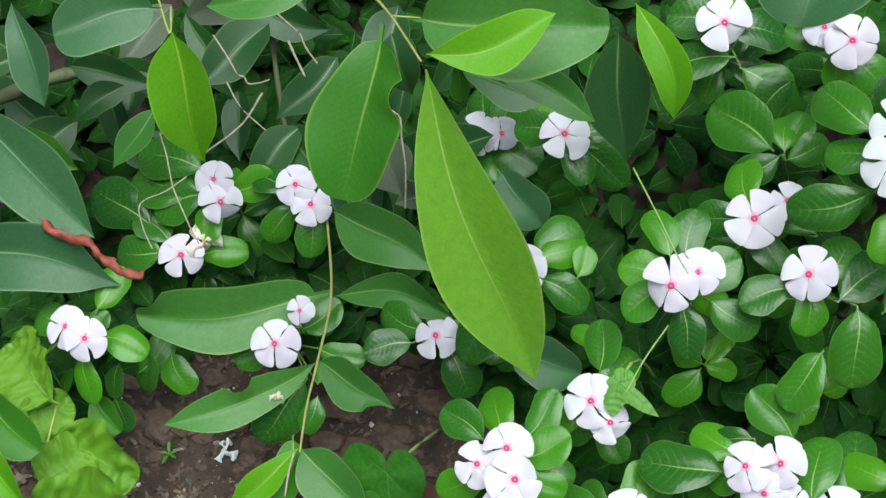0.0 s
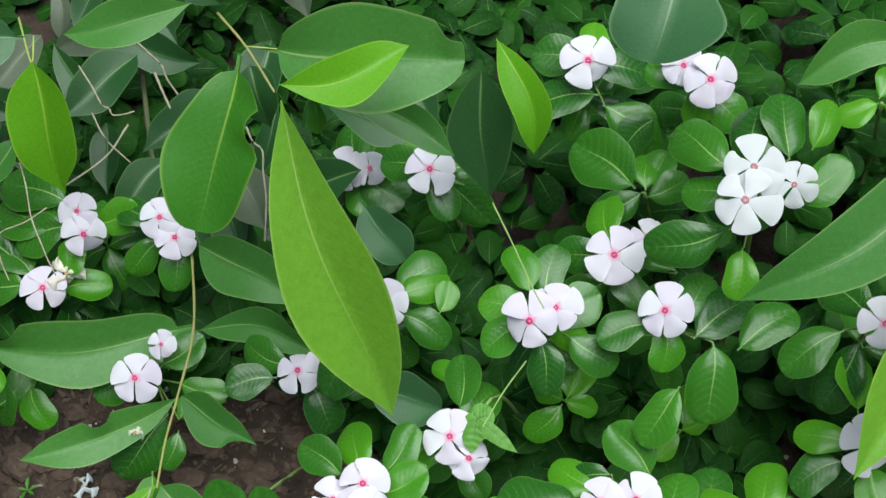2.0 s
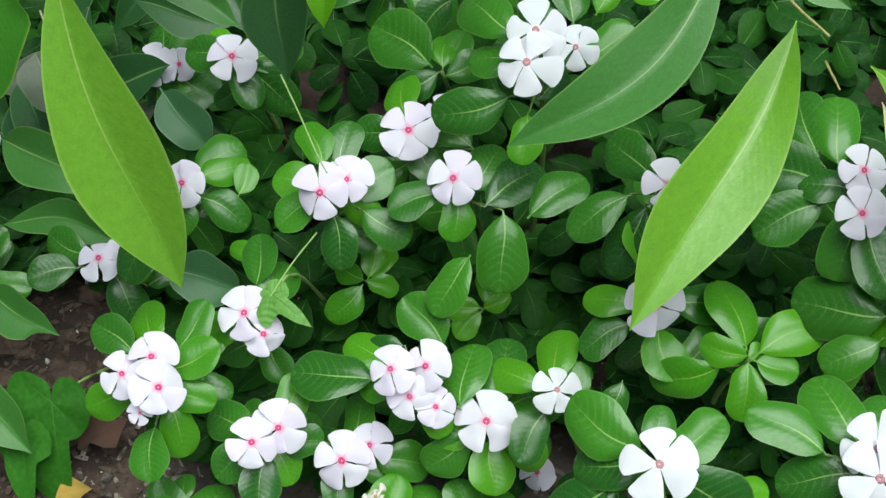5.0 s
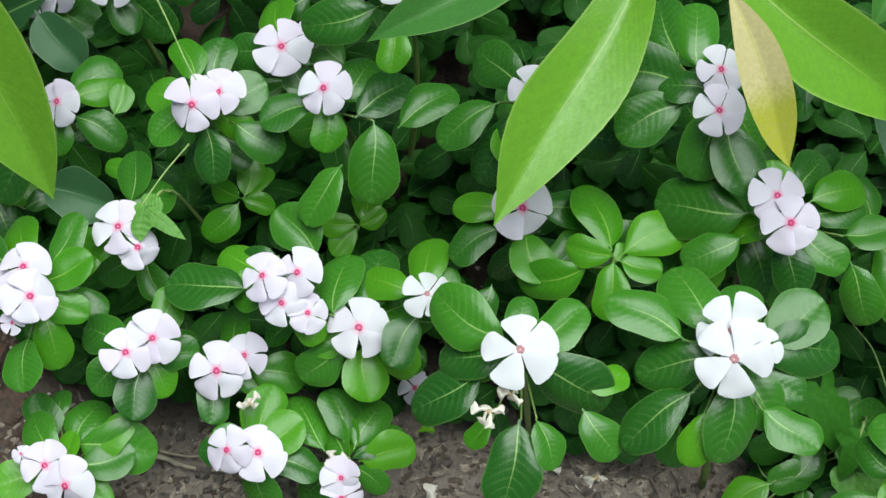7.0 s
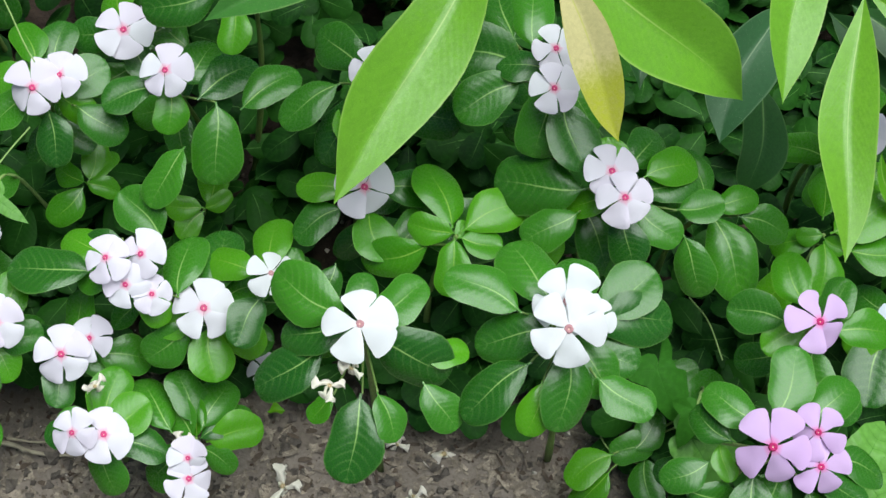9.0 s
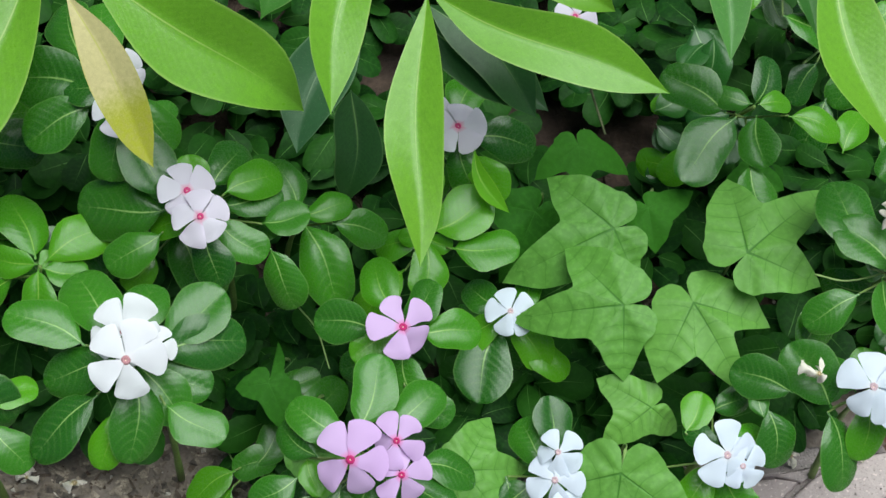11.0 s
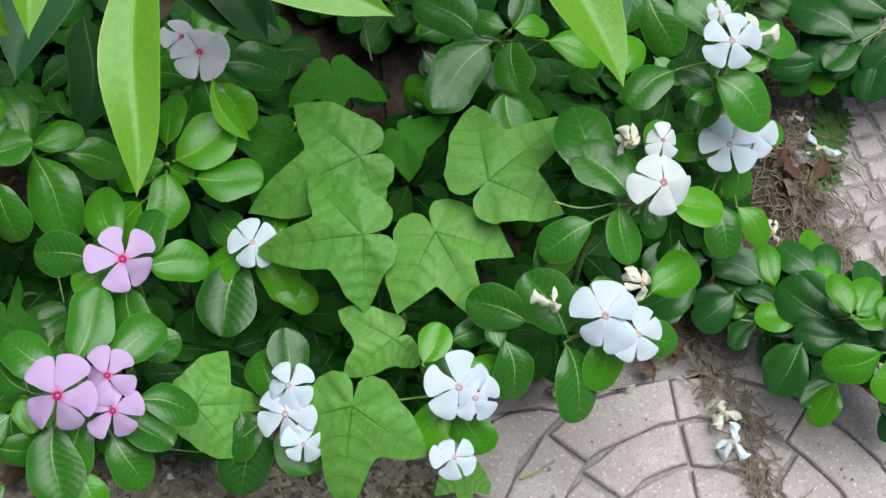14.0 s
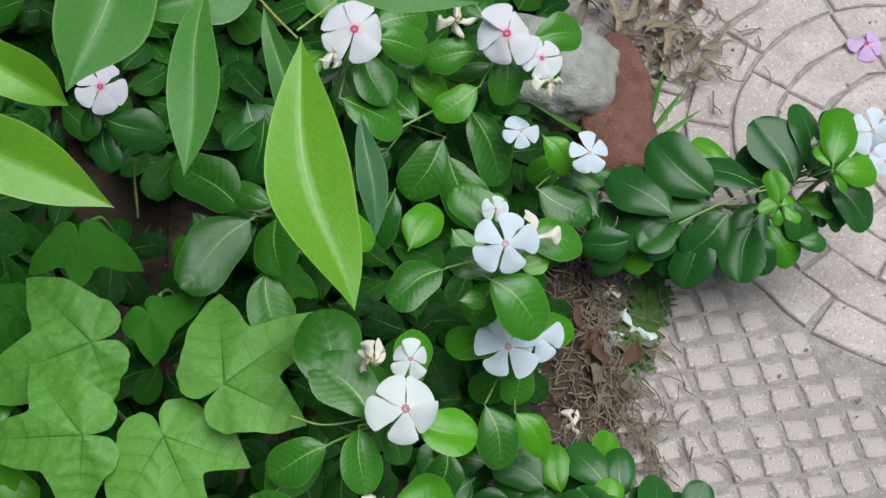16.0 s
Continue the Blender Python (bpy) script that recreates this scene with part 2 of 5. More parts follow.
# Brown soil, base darkened further to paint shade between plants; pale dust at front.
SOIL = plain("garden_soil", (0.036, 0.023, 0.016), 0.95, 0.5, 40, 1.0, (0.090, 0.058, 0.041), dusty=(0.24, 0.20, 0.17))
STONE = plain("pinkish_concrete_tile", (0.520, 0.430, 0.415), 0.9, 0.30, 26, 1.0, (0.595, 0.510, 0.50), 0.8)
GROUT = plain("dusty_joint", (0.375, 0.325, 0.315), 0.95, 0.35, 90, 1.0, None, 0.7)
CRUMB = plain("soil_crumbs", (0.105, 0.068, 0.050), 0.95, 0.5, 200)
MOSS = plain("moss", (0.06, 0.13, 0.025), 0.9, 0.5, 200)
LITTER = plain("dry_litter", (0.17, 0.13, 0.10), 0.9, 0.6, 110, 0.6, (0.50, 0.42, 0.33))
ROOTS = plain("dry_root_fibres", (0.22, 0.16, 0.115), 0.9, 0.5, 200, 0.5, (0.42, 0.33, 0.24))
SOILCLOD = plain("dry_soil_clods", (0.13, 0.105, 0.088), 0.95, 0.45, 200, 0.8, (0.20, 0.17, 0.145))
BEDLITTER = plain("rotting_litter", (0.10, 0.072, 0.052), 0.95, 0.5, 150, 0.6, (0.19, 0.145, 0.11))
DEADLEAF = plain("brown_dead_leaf", (0.15, 0.075, 0.05), 0.8, 0.4, 90, 0.6)
TANLEAF = plain("dry_tan_leaf", (0.44, 0.33, 0.235), 0.85, 0.45, 60, 0.6, (0.56, 0.45, 0.34))
YELLOWLEAF = plain("yellow_dead_leaf", (0.48, 0.32, 0.06), 0.7, 0.3, 90, 0.5)
PALECHIP = plain("pale_chips", (0.55, 0.50, 0.44), 0.9, 0.3, 200)
BRICK = plain("old_red_brick", (0.19, 0.080, 0.060), 0.95, 0.5, 60, 1.0, (0.26, 0.13, 0.10), 0.6)
ROCK = plain("grey_stone", (0.30, 0.29, 0.27), 0.9, 0.25, 60, 0.7)
REDROT = plain("rotted_leaf_edge", (0.30, 0.07, 0.045), 0.7, 0.35, 120)


# ---- makers ----
def mesh_of(name, verts, faces, uvs, material, smooth=True):
    me = bpy.data.meshes.new(name)
    me.from_pydata(verts, [], faces)
    if uvs is not None:
        layer = me.uv_layers.new(name="UVMap")
        idx = np.empty(len(me.loops), dtype=np.int32)
        me.loops.foreach_get("vertex_index", idx)
        layer.data.foreach_set("uv", np.asarray(uvs, dtype=np.float32)[idx].ravel())
    me.polygons.foreach_set("use_smooth", [smooth] * len(me.polygons))
    me.materials.append(material)
    return me


def child(name, me, parent, m=None, label=""):
    ob = new(name, me)
    ob.parent = parent
    if m is not None:
        ob.matrix_basis = m
    return tagged(ob, label) if label else ob


def thing(name, place, label, category, group=""):
    ob = new(name)
    ob.empty_display_size = 0.02
    ob.location = place
    return tagged(ob, label, category, group)


def basis(x, y, z, o):
    m = Matrix((x, y, z)).transposed().to_4x4()
    m.translation = o
    return m


def blade(outline, rows, cols, arch, fold, wave, seed, bend=0.0, curl=0.0, bite=None, quilt=0.0):
    """Grid of a leaf of length 1 along x: vertices, faces and uvs."""
    rng = random.Random(seed)
    ph = [rng.uniform(0, 6.28) for _ in range(4)]
    vs, uv, fs = [], [], []
    for i in range(rows + 1):
        s = 0.12 * i / rows + 0.88 * (1 - math.cos(math.pi * i / rows)) / 2
        w = outline(s)
        for j in range(cols + 1):
            u = 2 * j / cols - 1
            side = 1 if u > 0 else -1
            edge = 1 + wave * 0.7 * math.sin(9 * s + ph[0] + side)
            if bite and side == bite[3] and abs(s - bite[0]) < bite[1]:
                edge *= 1 - bite[2] * abs(math.cos((s - bite[0]) / bite[1] * math.pi / 2)) ** 0.5
            yy = u * w * edge + bend * math.sin(math.pi * s) + wave * 0.16 * math.sin(6.28 * s + ph[2])
            zz = fold * abs(u) ** 1.2 * w - curl * u * u * w - arch * s * s + wave * 0.5 * w * math.sin(8 * s + ph[1] + side * ph[2]) * abs(u) + 0.02 * math.sin(3 * s + ph[3]) * s
            if quilt:
                zz += quilt * (math.sin(34 * (s - 0.2 * abs(u)) + side) * abs(u) * (1.15 - abs(u)) + 0.9 * noise.noise((s * 12, u * 4.5, seed)))
            vs.append((s, yy, zz))
            uv.append((j / cols, s))
    n = cols + 1
    for i in range(rows):
        for j in range(cols):
            a = i * n + j
            fs.append((a, a + 1, a + n + 1, a + n))
    return vs, fs, uv


def oval(half, front=0.62):
    """Blunt leaf on a short stalk, widest past the middle."""
    def f(s):
        if s < 0.09:
            return 0.016
        q = (s - 0.09) / 0.91
        q = q ** (math.log(0.5) / math.log(front))
        return 0.014 + half * max(0.0, math.sin(math.pi * min(1, q))) ** 0.43
    return f


def profile(pairs, scale):
    """Half width along a blade, through a few places and widths."""
    at, wide = [p[0] for p in pairs], [p[1] * scale for p in pairs]

    def f(s):
        i = max(k for k in range(len(at) - 1) if at[k] <= s + 1e-9)
        d0 = 0.0 if i == 0 else (wide[i + 1] - wide[i - 1]) / (at[i + 1] - at[i - 1])
        d1 = (wide[i + 1] - wide[i]) / (at[i + 1] - at[i]) if i + 2 == len(at) else (wide[i + 2] - wide[i]) / (at[i + 2] - at[i])
        h = at[i + 1] - at[i]
        q = min(1.0, (s - at[i]) / h)
        return max(0.0015, wide[i] * (2 * q ** 3 - 3 * q * q + 1) + h * d0 * (q ** 3 - 2 * q * q + q) + wide[i + 1] * (3 * q * q - 2 * q ** 3) + h * d1 * (q ** 3 - q * q))
    return f


def lance(half, tip=0.14):
    """Long leaf, widest about the middle, drawn out into a hollow-sided point; a broad one is rounder at its base."""
    if half > 0.2:
        return profile([(0, 0.02), (0.02, 0.08), (0.08, 0.40), (0.18, 0.74), (0.32, 0.96), (0.46, 1.0), (0.62, 0.90), (0.75, 0.66), (0.85, 0.36), (0.92, 0.16), (0.97, 0.06), (1.0, 0.0)], half)
    return profile([(0, 0.02), (0.03, 0.06), (0.10, 0.28), (0.20, 0.56), (0.33, 0.82), (0.50, 1.0), (0.65, 0.97), (0.78, 0.76), (0.87, 0.50 - 0.3 * (tip - 0.14)), (0.94, 0.22), (0.98, 0.07), (1.0, 0.0)], half)


LEAF_SHAPES = {}
for tone in ("m", "y", "d"):
    LEAF_SHAPES[tone] = []
    for k in range(6):
        v, f, uv = blade(oval(0.292 + 0.016 * (k % 4), 0.54 + 0.02 * (k % 3)), 14, 8, 0.16 + 0.13 * (k % 3), 0.34 + 0.14 * (k % 2), 0.11, k, 0.04 * (k % 3 - 1), 0.40 + 0.1 * (k % 3))
        LEAF_SHAPES[tone].append(mesh_of("periwinkle_leaf", v, f, uv, LEAF[tone]))

PETAL_SHAPES = {}
for kind in PETAL:
    PETAL_SHAPES[kind] = []
    for k in range(3):
        shape = profile([(0, 0.08), (0.2, 0.185), (0.4, 0.32), (0.6, 0.45), (0.74, 0.49), (0.87, 0.43 - 0.02 * k), (0.96, 0.26), (1.0, 0.05)], 0.93 if kind in "cbp" else 1.03)
        v, f, uv = blade(shape, 12, 8, 0.10 + 0.06 * k if kind not in "ef" else 0.45, 0.02, 0.13 if kind not in "ef" else 0.55, 20 + k, 0.05 + 0.02 * k, 0.12 if kind not in "ef" else 0.9, None, 0.0 if kind not in "ef" else 0.10)
        PETAL_SHAPES[kind].append(mesh_of("petal", v, f, uv, PETAL[kind]))


def tube(points, r0, r1, sides=7):
    """Tapered tube along a smooth line through the points."""
    pts = [Vector(p) for p in points]
    line = []
    for i in range(len(pts) - 1):
        a, b = pts[i], pts[i + 1]
        ta = (b - pts[i - 1]) * 0.5 if i else b - a
        tb = (pts[i + 2] - a) * 0.5 if i + 2 < len(pts) else b - a
        for q in range(6):
            s = q / 6
            line.append(a * (2 * s ** 3 - 3 * s * s + 1) + ta * (s ** 3 - 2 * s * s + s) + b * (3 * s * s - 2 * s ** 3) + tb * (s ** 3 - s * s))
    line.append(pts[-1])
    vs, fs = [], []
    for i, p in enumerate(line):
        d = (line[min(i + 1, len(line) - 1)] - line[max(i - 1, 0)]).normalized()
        x = d.orthogonal().normalized()
        y = d.cross(x)
        r = r0 + (r1 - r0) * i / (len(line) - 1)
        r *= 1 + 0.12 * math.sin(i * 2.1)
        for k in range(sides):
            a = 2 * math.pi * k / sides
            vs.append(p + x * (r * math.cos(a)) + y * (r * math.sin(a)))
    for i in range(len(line) - 1):
        for k in range(sides):
            a, b = i * sides + k, i * sides + (k + 1) % sides
            fs.append((a, b, b + sides, a + sides))
    fs.append(tuple(reversed(range(sides))))
    fs.append(tuple(range(len(vs) - sides, len(vs))))
    return vs, fs


def eye_mesh(kind):
    """Throat of a flower: a raised coloured ring round a pale pit, on a slim tube."""
    vs, fs, mats = [], [], []
    rings = [(0.0, -0.012, 1), (0.022, -0.004, 1), (0.045, 0.022, 0), (0.085, 0.02, 0), (0.115, 0.002, 0), (0.06, -0.10, 2), (0.03, -0.5, 2)]
    n = 12
    for r, z, _ in rings:
        for k in range(n):
            a = 2 * math.pi * k / n
            vs.append((r * math.cos(a), r * math.sin(a), z))
    for i in range(len(rings) - 1):
        for k in range(n):
            fs.append((i * n + k, i * n + (k + 1) % n, (i + 1) * n + (k + 1) % n, (i + 1) * n + k))
            mats.append(rings[i + 1][2] if rings[i + 1][2] != 0 else 0)
    me = mesh_of("flower", vs, fs, None, EYE[kind])
    me.materials.append(THROAT)
    me.materials.append(DARKLINE)
    me.polygons.foreach_set("material_index", mats)
    return me


EYES = {k: eye_mesh(k) for k in PETAL}
TILT = radians(22)
UP, EAST, NORTH = Vector((0, -math.sin(TILT), math.cos(TILT))), Vector((1, 0, 0)), Vector((0, math.cos(TILT), math.sin(TILT)))
FLOWER_WORDS = {
    "l": "periwinkle plant with blush-white pink-eyed flowers and glossy leaves", "w": "periwinkle plant with white rosy-eyed flowers and glossy leaves",
    "c": "periwinkle plant with pure white flowers above glossy leaves", "b": "periwinkle plant with cool white flowers over dark leaves",
    "p": "periwinkle plant with lilac-pink crimson-eyed flowers", "e": "periwinkle plant with withered cream flowers",
    "": "flowerless periwinkle plant with glossy oval leaves",
}
rng = random.Random(11)
TOPS = []


def flower(parent, inverse, place, normal, size, spin, kind):
    n = normal.normalized()
    size *= 1.35 if kind in 'ef' else 1.0
    x = (EAST * math.cos(spin) + NORTH * math.sin(spin))
    x = (x - n * x.dot(n)).normalized()
    y = n.cross(x)
    ob = child("flower", EYES[kind], parent, inverse @ basis(x * size * 0.5, y * size * 0.5, n * size * 0.5, place))
    for k in range(5):
        a = 2 * math.pi * k / 5 + rng.uniform(-0.12, 0.12)
        down = rng.uniform(-0.7, 1.0) if kind in "ef" else rng.uniform(0.3, 0.6) if rng.random() < 0.1 else rng.uniform(-0.03, 0.14)
        twist = rng.uniform(-0.9, 0.9) if kind in "ef" else rng.uniform(0.06, 0.2)
        m = Matrix.Rotation(a, 4, "Z") @ Matrix.Translation((0.06, 0, 0.004 * (k % 3))) @ Matrix.Rotation(down, 4, "Y") @ Matrix.Rotation(twist, 4, "X")
        s = rng.uniform(0.5, 0.85) if kind in "ef" else rng.uniform(0.82, 0.98)
        child("petal", rng.choice(PETAL_SHAPES[kind]), ob, m @ Matrix.Diagonal((s, s * rng.uniform(0.94, 1.1) * (0.92 if kind == 'p' else 0.85 if kind in 'ef' else 1.0), 1, 1)))
    return ob


def leaf_on(plant, inv, base, d, nrm, size, wide, tone):
    nrm = (nrm - d * nrm.dot(d)).normalized()
    child("leaf", rng.choice(LEAF_SHAPES[tone]), plant, inv @ basis(d * size, nrm.cross(d) * size * wide, nrm * size, base))


def shoot(x, y, z, tone, flowers, leaves):
    """A periwinkle shoot with its top at (x, y, z): leaves and flowers lie about a plane that leans to the path, offsets and sizes in millimetres."""
    top = Vector((x, y, z))
    TOPS.append((x, y, z))
    root = Vector((x + rng.uniform(-0.02, 0.02), y + 0.02 + rng.uniform(0, 0.05), 0))
    kind = flowers[0][4] if flowers else ""
    plant = thing("periwinkle_plant", root, FLOWER_WORDS[kind], "flowering plant", "periwinkles in the bed")
    inv = Matrix.Translation(-root)
    v, f = tube([root, (root + top) / 2 + Vector((rng.uniform(-.01, .01), 0.012, 0)), top - UP * 0.004], 0.0028, 0.0014)
    child("stem", mesh_of("stem", v, f, None, STEM["green"]), plant, inv)
    for i, (a, b, az, size) in enumerate(leaves):
        ang, size = radians(az), size / 1000 * (1.0 if tone == "d" else 1.07)
        off = Vector((a, b)) / 1000
        tip = off + size * Vector((math.cos(ang), math.sin(ang)))
        if tone != "d" and 0.004 < off.length < 0.034 and size < 0.044 and off.dot(tip - off) > 0.35 * off.length * size:
            off = tip + (off * 0.22 - tip).normalized() * min(0.050 if z > 0.22 else 0.038, (tip - off * 0.22).length)
            size, ang = (tip - off).length, math.atan2(tip.y - off.y, tip.x - off.x)
        base = top + EAST * off.x + NORTH * off.y - UP * (0.0012 * i)
        d = (EAST * math.cos(ang) + NORTH * math.sin(ang))
        young = tone == "y" or (size < 0.038 and rng.random() < (0.2 if tone == "d" else 0.45))
        d = (d + UP * rng.uniform(-0.05, 0.25)).normalized()
        nrm = UP + EAST * rng.uniform(-0.5, 0.5) + NORTH * rng.uniform(-0.42, 0.42)
        leaf_on(plant, inv, base, d, nrm, size, rng.uniform(0.94, 1.12) * (1.07 if size < 0.045 else 1.0), "y" if young else "d" if tone == "d" else "m")
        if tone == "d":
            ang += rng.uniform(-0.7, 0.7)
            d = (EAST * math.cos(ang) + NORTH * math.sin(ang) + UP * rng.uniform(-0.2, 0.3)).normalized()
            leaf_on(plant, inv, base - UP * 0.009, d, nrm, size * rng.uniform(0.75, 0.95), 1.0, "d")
        if 0.012 < off.length < 0.045:
            v, f = tube([top - UP * 0.03, (top + base) / 2 - UP * 0.014, base], 0.0009, 0.0007, 5)
            child("leaf_stalk", mesh_of("leaf_stalk", v, f, None, STEM["green"]), plant, inv)
    if tone in "mp" and flowers:
        turn = rng.uniform(0, 1.57)
        for k in range(4):
            ang = turn + k * 1.57
            size = rng.uniform(0.030, 0.040)
            base = top + (root - top).normalized() * 0.048
            d = (EAST * math.cos(ang) + NORTH * math.sin(ang) + UP * rng.uniform(-0.2, 0.2)).normalized()
            tip = base + d * size
            if tip.y < front(tip.x) - 0.012 or tip.z < 0.012 or any((tip.x - q[0]) ** 2 + (tip.y - q[1]) ** 2 < 0.025 ** 2 for q in HOLLOWS):
                continue
            leaf_on(plant, inv, base, d, UP + EAST * rng.uniform(-0.5, 0.5) + NORTH * rng.uniform(-0.5, 0.5), size, rng.uniform(0.95, 1.1), "m")
    for i, (a, b, size, spin, kind) in enumerate(flowers):
        at = top + EAST * (a / 1000) + NORTH * (b / 1000) + UP * (0.012 + 0.0035 * (len(flowers) - i))
        n = UP + Vector((rng.uniform(-0.28, 0.28), -0.14 + rng.uniform(-0.2, 0.2), 0))
        flower(plant, inv, at, n, size / 1000, radians(spin), kind)
    return plant


def front(x):
    return float(np.interp(x, [-0.9, -0.34, -0.26, -0.02, 0.04, 0.10, 0.5, 0.60, 0.80, 0.95, 1.06, 1.10, 1.13, 1.2], [0.16, 0.17, 0.25, 0.27, 0.14, 0.105, 0.10, 0.05, 0.03, 0.07, 0.15, 0.22, 0.5, 0.9]))


HOLLOWS = [(0.853, 0.320), (0.778, 0.287), (0.765, 0.255), (0.822, 0.320), (0.311, 0.236), (0.597, 0.165), (0.546, 0.306), (0.081, 0.379), (0.330, 0.225), (-0.110, 0.319), (-0.162, 0.298), 
           (0.567, 0.192), (0.856, 0.282), (0.631, 0.240), (0.844, 0.352), (1.034, 0.344), (0.034, 0.399), (0.121, 0.169), (0.151, 0.145), (0.829, 0.227),
           (0.562, 0.157), (0.593, 0.143), (0.682, 0.101), (0.702, 0.093), (0.735, 0.066), (0.781, 0.063), (0.925, 0.133), (0.983, 0.168), (0.570, 0.269), (0.312, 0.244), (0.320, 0.207), (0.300, 0.220), (0.085, 0.363), (0.069, 0.340), (0.103, 0.381), (0.285, 0.245), (0.297, 0.220),
           (0.089, 0.355), (0.117, 0.385), (0.059, 0.375), (0.097, 0.324), (-0.091, 0.245), (-0.362, 0.347), (0.095, 0.331), (0.316, 0.227), (0.332, 0.204), (0.306, 0.244), (0.324, 0.223), (0.580, 0.133), (0.607, 0.108), (0.759, 0.076), (0.939, 0.178)]


BRANCHES = {}


def branch_of(place):
    x, z = place[0], place[2]
    key = "low" if z < 0.2 and x < 0.1 else "a" if x < 0.16 else "b" if x < 0.46 else "c" if x < 0.84 else "d"
    if key not in BRANCHES:
        words = {"low": "low tree sapling with leathery grey-green leaves", "a": "hanging tree branch with broad bright green leaves", "b": "hanging tree branch with long pointed leaves",
                 "c": "hanging tree branch with bright and yellowing leaves", "d": "hanging tree branch with long drooping leaves"}[key]
        BRANCHES[key] = thing("tree_sapling" if key == "low" else "tree_branch", place, words, "tree branch")
    return BRANCHES[key]


def tree_leaf(base, tip, width, bend, tone, bite=None, blunt=False):
    """A long leathery leaf from its stalk to its tip."""
    base, tip = Vector(base), Vector(tip)
    d = tip - base
    size = d.length
    d.normalize()
    nrm = Vector((0.1 * rng.uniform(-1, 1), -0.62, 0.78))
    nrm = (nrm - d * nrm.dot(d)).normalized()
    big = width / size > 0.5
    outline = oval(width / size / 2, 0.52) if blunt or tone in ("blue", "green", "crinkle") and big else lance(width / size / 2 * 0.88, 0.15)
    v, f, uv = blade(outline, 34 if bite or tone == "crinkle" else 24, 10, 0.0, 0.50, 0.16 if tone == "crinkle" else 0.10, rng.randint(0, 999), bend, 0.12, bite, 0.085 if tone == "crinkle" else 0.0)
    tw, sag = rng.uniform(-0.9, 0.9), rng.uniform(0.10, 0.26)
    v = [(a, b, c + sag * a * (1 - a) + tw * b * (a - 0.45)) for a, b, c in v]
    parent = branch_of(base)
    child("leaf", mesh_of("tree_leaf", v, f, uv, TREE[tone]), parent, Matrix.Translation(-parent.location) @ basis(d * size, nrm.cross(d) * size, nrm * size, base),
          "yellowing leaf with a brown fleck" if tone == "yellow" else "")


def twig(radius, tone, points):
    if tone == "dry":
        bent = []
        for p, q in zip(points, points[1:]):
            mid = (Vector(p) + Vector(q)) / 2
            bent += [p, mid + Vector((rng.uniform(-1, 1), rng.uniform(-1, 1), rng.uniform(-1, 1))) * 0.16 * (mid - Vector(p)).length]
        points = bent + [points[-1]]
    v, f = tube(points, radius, radius * 0.8)
    if tone in ("twig", "petiole"):
        parent = branch_of(points[0])
        child("twig" if tone == "twig" else "leaf_stalk", mesh_of("twig", v, f, None, STEM[tone]), parent, Matrix.Translation(-parent.location))
        return
    if tone == "rot":
        v = [p + noise.noise_vector(p * 70) * 0.005 + noise.noise_vector(p * 240) * 0.003 for p in v]
        parent = branch_of(points[0])
        child("rotted_edge", mesh_of("rotted_edge", v, f, None, REDROT), parent, Matrix.Translation(-parent.location), "curled red-brown rotted leaf edge")
        return
    words = {"dry": ("dry_stalk", "thin dry straw-coloured stalk among the leaves", "dry stalk"), "bark": ("branch", "green-brown bare branch under the leaves", "branch"),
             "tendril": ("vine_stem", "thin pale green climbing vine stem", "vine")}[tone]
    tagged(new(words[0], mesh_of(words[0], v, f, None, STEM[tone])), words[1], words[2])


vine = thing("climbing_vine", (0.80, 0.12, 0), "climbing vine with light green three-lobed leaves", "vine")


